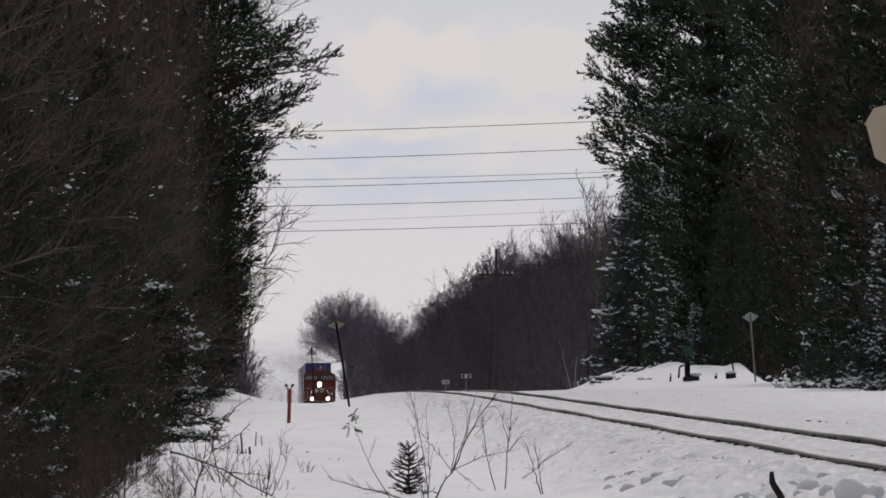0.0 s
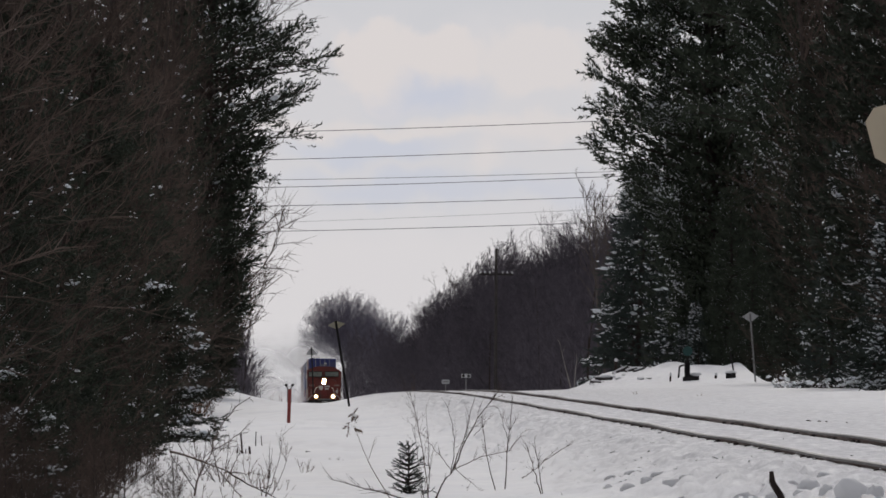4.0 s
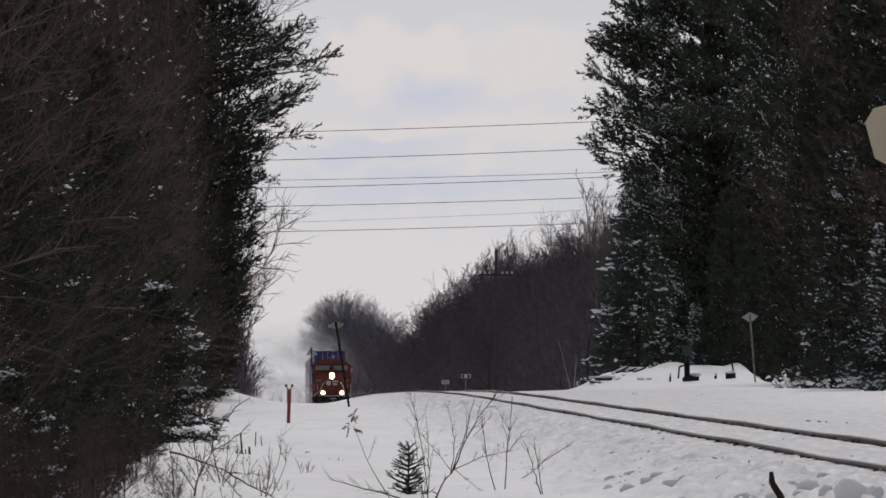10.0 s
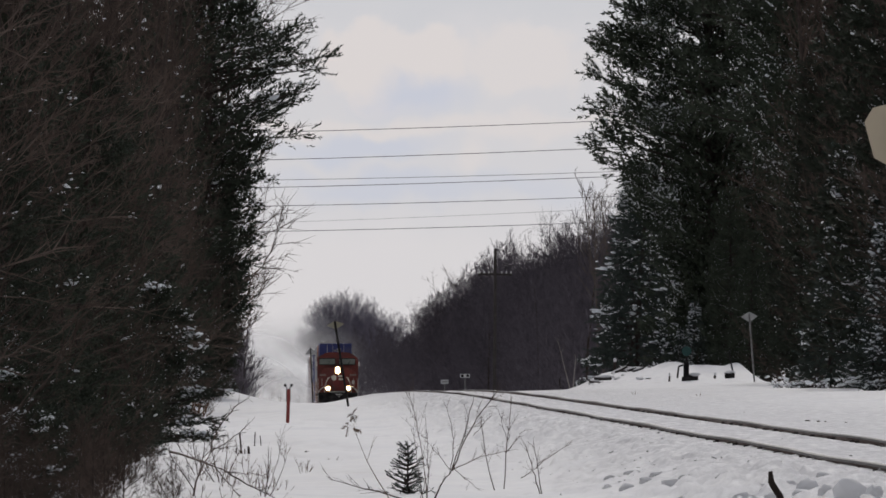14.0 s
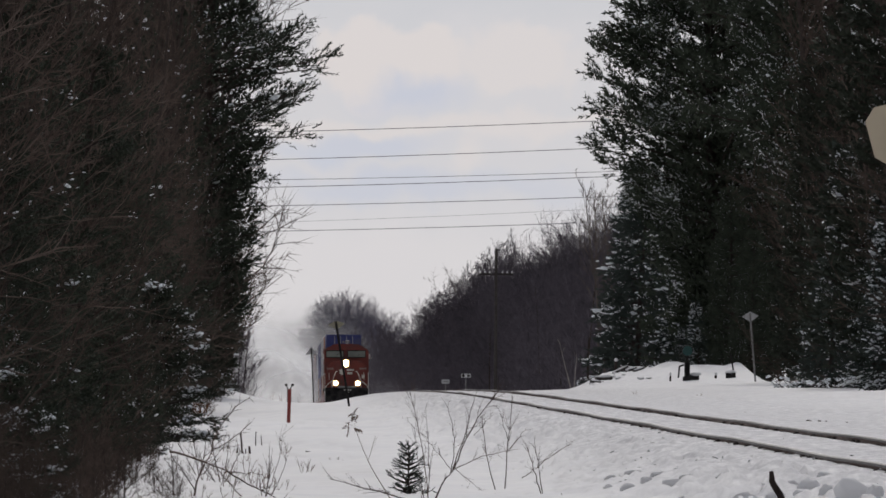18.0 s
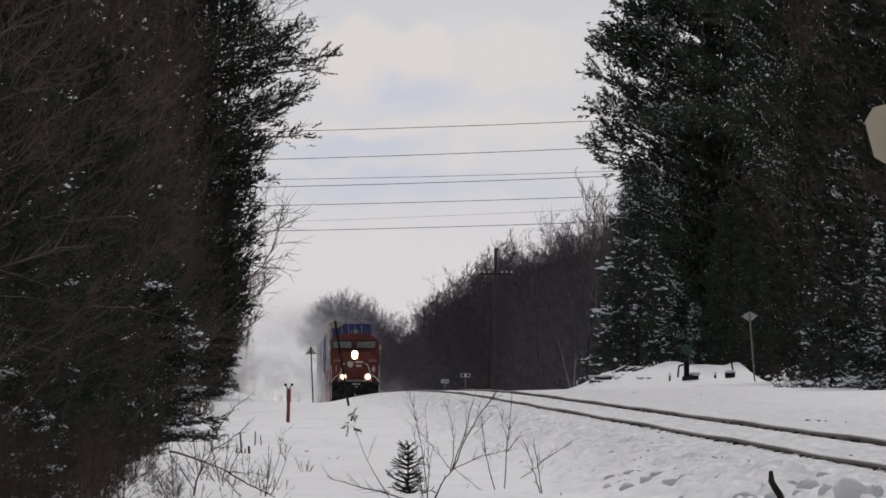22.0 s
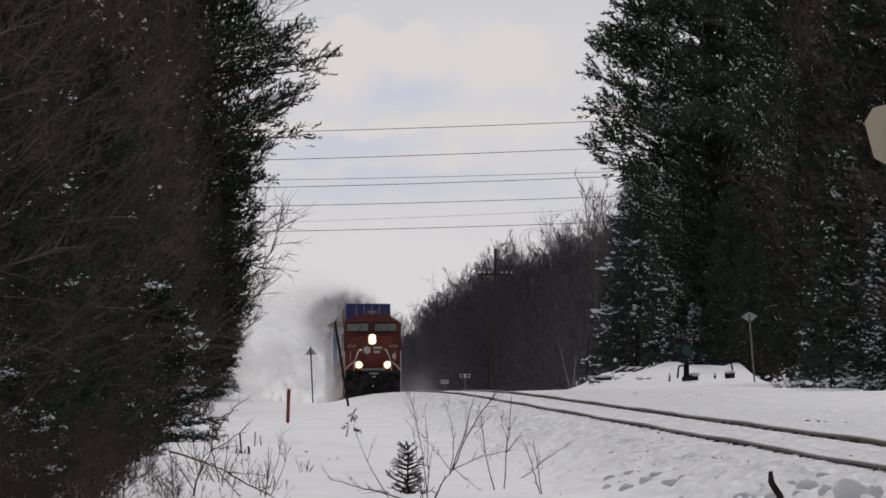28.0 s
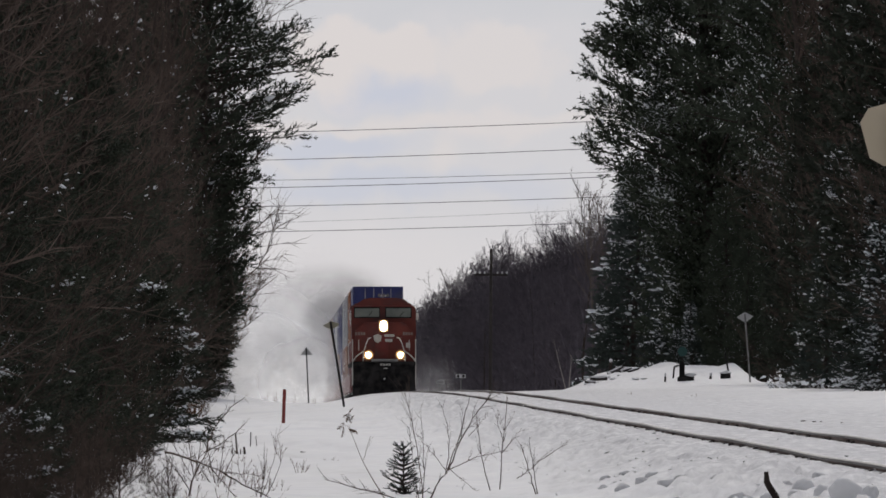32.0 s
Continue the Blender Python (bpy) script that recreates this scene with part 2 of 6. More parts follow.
def haze(name, base, thick):
    """A soft veil: thickest at the middle of a puff, torn by noise, gone at its rim."""
    m = powder(name, base)
    n, l = m.node_tree.nodes, m.node_tree.links
    shader = n["Material Output"].inputs["Surface"].links[0].from_socket
    co, sep, xz, ln = n.new("ShaderNodeTexCoord"), n.new("ShaderNodeSeparateXYZ"), n.new("ShaderNodeCombineXYZ"), n.new("ShaderNodeVectorMath")
    ln.operation = "LENGTH"
    l.new(co.outputs["Object"], sep.inputs["Vector"])
    l.new(sep.outputs["X"], xz.inputs["X"])
    l.new(sep.outputs["Z"], xz.inputs["Z"])
    l.new(xz.outputs["Vector"], ln.inputs[0])
    fall = n.new("ShaderNodeMapRange")
    fall.interpolation_type = "SMOOTHERSTEP"
    fall.inputs["From Min"].default_value, fall.inputs["From Max"].default_value = 0.12, 0.80
    fall.inputs["To Min"].default_value, fall.inputs["To Max"].default_value = 1.0, 0.0
    l.new(ln.outputs["Value"], fall.inputs["Value"])
    tx = n.new("ShaderNodeTexNoise")
    tx.inputs["Scale"].default_value, tx.inputs["Detail"].default_value = 1.7, 4
    l.new(co.outputs["Object"], tx.inputs["Vector"])
    torn = n.new("ShaderNodeMapRange")
    torn.inputs["From Min"].default_value, torn.inputs["From Max"].default_value = 0.3, 0.65
    torn.inputs["To Min"].default_value, torn.inputs["To Max"].default_value = 0.45 * thick, thick
    l.new(tx.outputs["Fac"], torn.inputs["Value"])
    mul = n.new("ShaderNodeMath")
    mul.operation = "MULTIPLY"
    l.new(fall.outputs["Result"], mul.inputs[0])
    l.new(torn.outputs["Result"], mul.inputs[1])
    clear, mix = n.new("ShaderNodeBsdfTransparent"), n.new("ShaderNodeMixShader")
    l.new(mul.outputs["Value"], mix.inputs["Fac"])
    l.new(clear.outputs["BSDF"], mix.inputs[1])
    l.new(shader, mix.inputs[2])
    l.new(mix.outputs["Shader"], n["Material Output"].inputs["Surface"])
    return m


def trackside_snow():
    """Wind-drifted snow, speckled darker grey from the left shoulder across the rails, fading out to the right."""
    m = SNOW.copy()
    m.name = "drifted_snow"
    n, l = m.node_tree.nodes, m.node_tree.links
    b = n["Principled BSDF"]
    co, sep = n.new("ShaderNodeTexCoord"), n.new("ShaderNodeSeparateXYZ")
    l.new(co.outputs["Object"], sep.inputs["Vector"])
    lean = n.new("ShaderNodeMath")
    lean.operation = "MULTIPLY_ADD"
    lean.inputs[1].default_value = 0.01617
    l.new(sep.outputs["Y"], lean.inputs[0])
    l.new(sep.outputs["X"], lean.inputs[2])
    edges = []
    for a, c in ((3.1, 4.9), (17.0, 7.6)):
        e = n.new("ShaderNodeMapRange")
        e.interpolation_type = "SMOOTHSTEP"
        e.inputs["From Min"].default_value, e.inputs["From Max"].default_value = a, c
        l.new(lean.outputs["Value"], e.inputs["Value"])
        edges.append(e)
    spots = n.new("ShaderNodeTexNoise")
    spots.inputs["Scale"].default_value, spots.inputs["Detail"].default_value, spots.inputs["Roughness"].default_value = 2.2, 7, 0.72
    flat = n.new("ShaderNodeMapping")
    flat.inputs["Scale"].default_value = (2.4, 0.5, 1.0)
    l.new(co.outputs["Object"], flat.inputs["Vector"])
    l.new(flat.outputs["Vector"], spots.inputs["Vector"])
    amount = n.new("ShaderNodeMapRange")
    amount.inputs["From Min"].default_value, amount.inputs["From Max"].default_value = 0.34, 0.58
    l.new(spots.outputs["Fac"], amount.inputs["Value"])
    both, all3 = n.new("ShaderNodeMath"), n.new("ShaderNodeMath")
    both.operation = all3.operation = "MULTIPLY"
    l.new(edges[0].outputs["Result"], both.inputs[0])
    l.new(edges[1].outputs["Result"], both.inputs[1])
    l.new(both.outputs["Value"], all3.inputs[0])
    l.new(amount.outputs["Result"], all3.inputs[1])
    mix = n.new("ShaderNodeMix")
    mix.data_type = "RGBA"
    l.new(all3.outputs["Value"], mix.inputs["Factor"])
    l.new(b.inputs["Base Color"].links[0].from_socket, mix.inputs["A"])
    mix.inputs["B"].default_value = (0.46, 0.455, 0.48, 1)
    l.new(mix.outputs["Result"], b.inputs["Base Color"])
    # soft relief of wind drifts, slanting across the line
    skew = n.new("ShaderNodeMapping")
    skew.inputs["Scale"].default_value = (0.55, 0.10, 0.3)
    skew.inputs["Rotation"].default_value = (0, 0, radians(-9))
    l.new(co.outputs["Object"], skew.inputs["Vector"])
    drift = n.new("ShaderNodeTexNoise")
    drift.inputs["Scale"].default_value, drift.inputs["Detail"].default_value = 1.0, 3
    l.new(skew.outputs["Vector"], drift.inputs["Vector"])
    bump = n.new("ShaderNodeBump")
    bump.inputs["Strength"].default_value, bump.inputs["Distance"].default_value = 0.7, 0.9
    l.new(drift.outputs["Fac"], bump.inputs["Height"])
    fine = b.inputs["Normal"].links[0].from_node
    l.new(bump.outputs["Normal"], fine.inputs["Normal"])
    return m


DRIFTED = trackside_snow()
SNOW_HAZE = haze("snow_haze", (0.97, 0.97, 0.97), 0.85)
FAR_HAZE = haze("drifting_snow_haze", (0.96, 0.96, 0.96), 0.36)
THIN_HAZE = haze("thin_snow_haze", (0.95, 0.95, 0.95), 0.09)
SMOKE_HAZE = haze("smoke_haze", (0.22, 0.21, 0.215), 0.36)
SNOW_TUFT = powder("snow_on_twigs", (0.94, 0.96, 0.985), 0.55)
CLOD = powder("loose_clod_snow", (0.88, 0.88, 0.89), 0.5)
DUST = powder("blown_snow", (0.97, 0.97, 0.97))


# ---- mesh helpers ----
def mesh_object(name, verts, faces, mats, parent=None, label="", smooth=False, face_mats=None):
    me = bpy.data.meshes.new(name)
    me.from_pydata([tuple(v) for v in verts], [], faces)
    for m in (mats if isinstance(mats, (list, tuple)) else [mats]):
        me.materials.append(m)
    if face_mats is not None:
        me.polygons.foreach_set("material_index", face_mats)
    if smooth:
        me.polygons.foreach_set("use_smooth", [True] * len(faces))
    me.update()
    ob = new(name, me)
    if parent is not None:
        ob.parent = parent
    return tagged(ob, label)


def part(name, bm, mat, parent=None, label="", smooth=False):
    me = bpy.data.meshes.new(name)
    bm.normal_update()
    bm.to_mesh(me)
    bm.free()
    me.materials.append(mat)
    if smooth:
        me.polygons.foreach_set("use_smooth", [True] * len(me.polygons))
    ob = new(name, me)
    if parent is not None:
        ob.parent = parent
    return tagged(ob, label)


def add_box(bm, x0, x1, y0, y1, z0, z1, bevel=0.0, m=None):
    mat4 = Matrix.Translation(((x0 + x1) / 2, (y0 + y1) / 2, (z0 + z1) / 2)) @ Matrix.Diagonal((x1 - x0, y1 - y0, z1 - z0, 1))
    made = bmesh.ops.create_cube(bm, size=1, matrix=(m or Matrix()) @ mat4)
    if bevel:
        edges = list({e for v in made["verts"] for e in v.link_edges})
        bmesh.ops.bevel(bm, geom=edges, offset=bevel, segments=1, affect="EDGES")
    return bm


def box(x0, x1, y0, y1, z0, z1, bevel=0.0):
    return add_box(bmesh.new(), x0, x1, y0, y1, z0, z1, bevel)


def add_rod(bm, p, q, r0, r1=None, sides=8):
    p, q = Vector(p), Vector(q)
    m = Matrix.Translation((p + q) / 2) @ (q - p).to_track_quat("Z", "Y").to_matrix().to_4x4()
    bmesh.ops.create_cone(bm, cap_ends=True, segments=sides, radius1=r0, radius2=r0 if r1 is None else r1, depth=(q - p).length, matrix=m)
    return bm


def rod(p, q, r0, r1=None, sides=8):
    return add_rod(bmesh.new(), p, q, r0, r1, sides)


def prism(outline, y0, y1):
    """A solid from an outline in x and z, between two depths."""
    bm = bmesh.new()
    a = [bm.verts.new((x, y0, z)) for x, z in outline]
    b = [bm.verts.new((x, y1, z)) for x, z in outline]
    n = len(outline)
    bm.faces.new(a)
    bm.faces.new(b[::-1])
    for i in range(n):
        bm.faces.new((a[i], b[i], b[(i + 1) % n], a[(i + 1) % n]))
    bmesh.ops.recalc_face_normals(bm, faces=bm.faces)
    return bm


def empty(name, m, label, category, group="", kind=""):
    ob = new(name)
    ob.empty_display_size = 0.2
    ob.matrix_basis = m
    return tagged(ob, label, category, group, kind)


# ---- the lie of the land ----
LEAN = 0.01617      # the line drifts to the left by this much for each metre away
OFFSET = 6.51       # and passes the camera this far to its right


def rail_z(y):
    """Top of rail: level near the camera, then over a crest and down a gentle grade."""
    y = np.asarray(y, float)
    g, y1, length = 0.0074, 290.0, 250.0
    u = np.clip(y - y1, 0, length)
    z = -g * u * u / (2 * length) - g * np.clip(y - y1 - length, 0, 360)
    v = np.clip(y - 900, 0, 1000)
    z = z + 0.085 * smooth(420, 560, y) * (1 - smooth(600, 840, y))
    return z - g * (v - v * v / 2000)


def smooth(a, b, x):
    u = np.clip((np.asarray(x, float) - a) / (b - a), 0, 1)
    return u * u * (3 - 2 * u)


def track_x(y):
    return OFFSET - LEAN * y


def land(x, y):
    x, y = np.asarray(x, float), np.asarray(y, float)
    d = x - (OFFSET - LEAN * y)
    z = np.full(np.broadcast(x, y).shape, -0.03)
    z = np.where(np.abs(d) < 0.90, -0.018, z)
    plain = -0.46 + 0.03 * smooth(300, 430, y)
    z = np.where(d < -1.2, -0.03 + (plain + 0.03) * smooth(1.2, 3.9, -d), z)
    z = np.where(d < -5.6, plain + 0.48 * smooth(5.2, 8.6, -d) * smooth(300, 430, y) + 0.2 * smooth(8.0, 13.0, -d), z)
    z = np.where(d > 1.2, -0.03 + 0.03 * smooth(1.2, 4, d) + (0.12 + 0.16 * smooth(345, 415, y)) * smooth(4, 10.5, d), z)
    # the ploughed bank beside the switch
    hump = np.exp(-((y - 425) / 14) ** 2) * smooth(4.4, 7.2, d) * (1 - smooth(10.9, 11.4, d))
    z = z + 0.70 * hump * (1 + 0.12 * np.sin(2.3 * d + 0.7) + 0.06 * np.sin(5.1 * d + 0.3 * y))
    # drift against the edge of the woods
    z = z + 0.24 * np.exp(-((d + 8.4) / 1.7) ** 2) * smooth(270, 340, y) * (1 - smooth(400, 470, y))
    return z + rail_z(y)


def at(d, y):
    """A place on the snow, d metres to the right of the line's middle."""
    x = float(track_x(y) + d)
    return x, float(y), float(land(x, y))


# ---- ground: one sheet of snow to the horizon ----
def ground():
    ds = np.concatenate([[-2500, -900, -300, -120, -60, -40, -30, -24, -20, -17], np.arange(-15, -4.6, 0.14), np.arange(-4.6, -1.5, 0.045), np.arange(-1.5, 1.5, 0.06),
                         np.arange(1.5, 14, 0.16), [14.5, 15, 16, 18, 21, 25, 30, 40, 60, 120, 300, 900, 2500]])
    ys = np.concatenate([[-60, -20, 0, 20, 40, 55], np.arange(65, 190, 0.7), np.arange(190, 330, 1.0), np.arange(330, 520, 2.0),
                         np.arange(520, 900, 8), np.arange(900, 1700, 25), [1800, 2000, 2300, 2700, 3200, 3900, 4900]])
    dd, yy = np.meshgrid(ds, ys)
    xx = OFFSET - LEAN * yy + dd
    zz = land(xx, yy)
    rng = np.random.default_rng(5)

    def waves(count, lo, hi, stretch):
        out = np.zeros_like(xx)
        for _ in range(count):
            k = rng.uniform(lo, hi)
            a = rng.uniform(0, 6.28)
            out += np.sin(k * (np.cos(a) * dd + np.sin(a) * yy / stretch) + rng.uniform(0, 6.28)) / math.sqrt(count)
        return out
    beside = smooth(1.0, 2.2, np.abs(dd))
    zz += 0.030 * waves(7, 0.5, 1.4, 6.0) * beside * (np.abs(dd) < 40)
    zz += 0.003 * waves(9, 2.0, 5.0, 4.0) * beside * (np.abs(dd) < 14)
    # trampled and thrown-up snow along the shoulder of the line
    rough = np.exp(-((dd + 2.4) / 1.15) ** 2) * (yy < 330)
    bumps = waves(12, 6.0, 15.0, 2.2)
    zz += rough * 0.10 * (np.abs(bumps) - 0.5) * (0.6 + 0.4 * waves(5, 0.8, 2.0, 8.0))
    crust = waves(14, 16.0, 46.0, 1.6)
    zz += rough * 0.055 * np.clip(crust, -1.2, 0.7) * (0.5 + 0.5 * np.clip(waves(5, 0.7, 1.8, 5.0), -1, 1.5))
    crumbs = rng.random(xx.shape)
    zz += rough * 0.05 * (crumbs > 0.90) * rng.random(xx.shape)
    zz += 0.012 * np.clip(waves(10, 7.0, 16.0, 3.0), -0.8, 1.6) * (np.abs(dd) < 0.66)
    # wheel furrow beside each rail
    for r in (-0.75, 0.75):
        zz -= 0.02 * np.exp(-((dd - r) / 0.07) ** 2)
    zz -= 0.05 * np.exp(-((dd + 0.90) / 0.10) ** 2) + 0.02 * np.exp(-((dd - 0.62) / 0.06) ** 2)
    # drift ridges that run across the plain
    zz += (0.06 * np.sin(0.055 * yy + 0.8 * dd + 0.5) + 0.03 * np.sin(0.09 * yy - 0.6 * dd)) * smooth(2.8, 4.5, -dd) * (dd > -14) * smooth(150, 240, yy) * (1 - smooth(350, 420, yy))
    ridge = np.sin(1.9 * dd + 0.21 * yy + 1.6 * np.sin(0.083 * yy + 0.4 * dd) + 0.9 * waves(4, 0.3, 0.8, 5.0))
    zz += 0.055 * (np.abs(ridge) ** 0.7 * np.sign(ridge) * 0.5 + 0.5 * ridge) * smooth(3.6, 5.2, -dd) * (dd > -13) * smooth(105, 150, yy) * (1 - smooth(330, 420, yy))
    zz += 0.030 * ridge * smooth(2.6, 4.2, dd) * (dd < 13) * smooth(105, 150, yy) * (1 - smooth(400, 470, yy))
    n, m = xx.shape
    verts = np.stack([xx, yy, zz], -1).reshape(-1, 3)
    idx = np.arange(n * m).reshape(n, m)
    quads = np.stack([idx[:-1, :-1], idx[:-1, 1:], idx[1:, 1:], idx[1:, :-1]], -1).reshape(-1, 4)
    ob = mesh_object("ground", verts.tolist(), quads.tolist(), DRIFTED, smooth=True)
    return tagged(ob, "snow-covered ground with drifts beside the railway", "ground", kind="structure")


ground()


# ---- railway track ----
RAIL = [(-0.065, -0.17), (0.065, -0.17), (0.065, -0.155), (0.012, -0.13), (0.012, -0.045), (0.036, -0.03), (0.036, -0.006), (0.026, 0.0),
        (-0.026, 0.0), (-0.036, -0.006), (-0.036, -0.03), (-0.012, -0.045), (-0.012, -0.13), (-0.065, -0.155)]


def rail(side, lift, parent):
    ys = np.concatenate([np.arange(20, 480, 2.0), np.arange(480, 1700, 12.0)])
    n = len(RAIL)
    verts, faces, fm = [], [], []
    for i, y in enumerate(ys):
        wob = 0.008 * math.sin(y * 0.16 + side) + 0.004 * math.sin(y * 0.43 + 2 * side)
        zz = float(rail_z(y)) + lift + 0.007 * math.sin(y * 0.17 + 3 * side) + 0.003 * math.sin(y * 0.41)
        xx = track_x(y) + side * 0.7525 + wob
        verts += [(xx + a, y, zz + b) for a, b in RAIL]
        if i:
            for k in range(n):
                p, q = (i - 1) * n + k, (i - 1) * n + (k + 1) % n
                faces.append((p, p + n, q + n, q))
                fm.append(1 if 5 <= k <= 9 else 0)
    return mesh_object("rail", verts, faces, [RUST, RAILHEAD], parent, "rusty steel rail with snow against its web", face_mats=fm)


track = empty("railway_track", pose(0, 0, 0), "single railway track half buried in packed snow", "railway track", kind="structure")
rail(-1, 0.012, track)
rail(1, 0.036, track)
ANCHOR = material("rusty_rail_anchor", (0.030, 0.020, 0.017), 0.85, second=(0.06, 0.045, 0.04), scale=9.0)
anchor_mesh = None
anchor_rng = random.Random(17)
for side in (-1, 1):
    for i in range(60):
        y = 103 + i * 2.3 + anchor_rng.uniform(-1.1, 1.1)
        if anchor_mesh is None:
            ob = part("rail_anchor", box(-0.03, 0.03, -0.10, 0.10, -0.115, -0.055, 0.01), ANCHOR, track)
            anchor_mesh = ob.data
        else:
            ob = new("rail_anchor", anchor_mesh)
            ob.parent = track
        ob.location = (track_x(y) + side * 0.7525 - 0.035, y, float(rail_z(y)) + (0.012 if side < 0 else 0.036) + anchor_rng.uniform(-0.012, 0.02))
SLEEPER = material("tarred_sleeper_wood", (0.05, 0.038, 0.03), 0.9, second=(0.09, 0.07, 0.058), scale=6.0)
sleeper_mesh = None
for i in range(60):
    y = 118 + i * 0.9
    if i == 0:
        ob = part("sleeper", box(-1.3, 1.3, -0.11, 0.11, -0.36, -0.155, 0.01), SLEEPER, track)
        sleeper_mesh = ob.data
    else:
        ob = new("sleeper", sleeper_mesh)
        ob.parent = track
    ob.location = (track_x(y), y, float(rail_z(y)) + 0.03)


# ---- trees ----
def tubes(segments, sides=3):
    """Tapered twigs: arrays of verts and faces from rows of (p, q, r0, r1)."""
    s = np.array([(*p, *q, a, b) for p, q, a, b in segments])
    p, q, r0, r1 = s[:, :3], s[:, 3:6], s[:, 6], s[:, 7]
    w = q - p
    w /= np.linalg.norm(w, axis=1)[:, None] + 1e-9
    ref = np.where(np.abs(w[:, 2:3]) < 0.9, np.array([[0, 0, 1.0]]), np.array([[1.0, 0, 0]]))
    u = np.cross(w, ref)
    u /= np.linalg.norm(u, axis=1)[:, None]
    v = np.cross(w, u)
    rings = []
    for base, r in ((p, r0), (q, r1)):
        for k in range(sides):
            a = 2 * math.pi * k / sides
            rings.append(base + r[:, None] * (math.cos(a) * u + math.sin(a) * v))
    verts = np.stack(rings, 1).reshape(-1, 3)
    n = len(s)
    base = np.arange(n)[:, None] * (2 * sides)
    faces = [base + np.array([[k, (k + 1) % sides, sides + (k + 1) % sides, sides + k]]) for k in range(sides)]
    return verts, np.concatenate(faces, 0)


def spikes(segments, rng):
    """The finest twig tips: two crossed slivers each, as arrays of verts and triangles."""
    s = np.array([(*p, *q, a) for p, q, a, _ in segments])
    p, q, r = s[:, :3], s[:, 3:6], s[:, 6]
    w = q - p
    w /= np.linalg.norm(w, axis=1)[:, None] + 1e-9
    u = np.cross(w, rng.normal(0, 1, w.shape))
    u /= np.linalg.norm(u, axis=1)[:, None] + 1e-9
    v = np.cross(w, u)
    k = r[:, None] * 1.15
    verts = np.stack([p - u * k, p + u * k, q, p - v * k, p + v * k, q], 1).reshape(-1, 3)
    return verts, np.arange(len(verts)).reshape(-1, 3)


def twig_object(name, segments, tips, mat, parent, rng):
    """Limbs as tubes and tips as slivers, in one mesh."""
    v1, f1 = tubes(segments, 3)
    v2, f2 = spikes(tips, rng)
    return mesh_object(name, np.concatenate([v1, v2]).tolist(), f1.tolist() + (f2 + len(v1)).tolist(), mat, parent)


def tube_object(name, segments, mat, parent, sides=3, label=""):
    verts, faces = tubes(segments, sides)
    return mesh_object(name, verts.tolist(), faces.tolist(), mat, parent, label, smooth=sides > 3)


def grow(rng, p, way, length, r, steps, wander, rise, out):
    """One limb as a chain of segments; returns the places along it."""
    places, w = [], np.array(way, float)
    p = np.array(p, float)
    for i in range(steps):
        w = w + rng.normal(0, wander, 3) + np.array([0, 0, rise])
        w /= np.linalg.norm(w)
        q = p + w * length / steps
        ra, rb = r * (1 - i / steps * 0.75), r * (1 - (i + 1) / steps * 0.75)
        out.append((p.copy(), q.copy(), ra, rb))
        places.append((q.copy(), w.copy(), rb, (i + 1) / steps))
        p = q
    return places


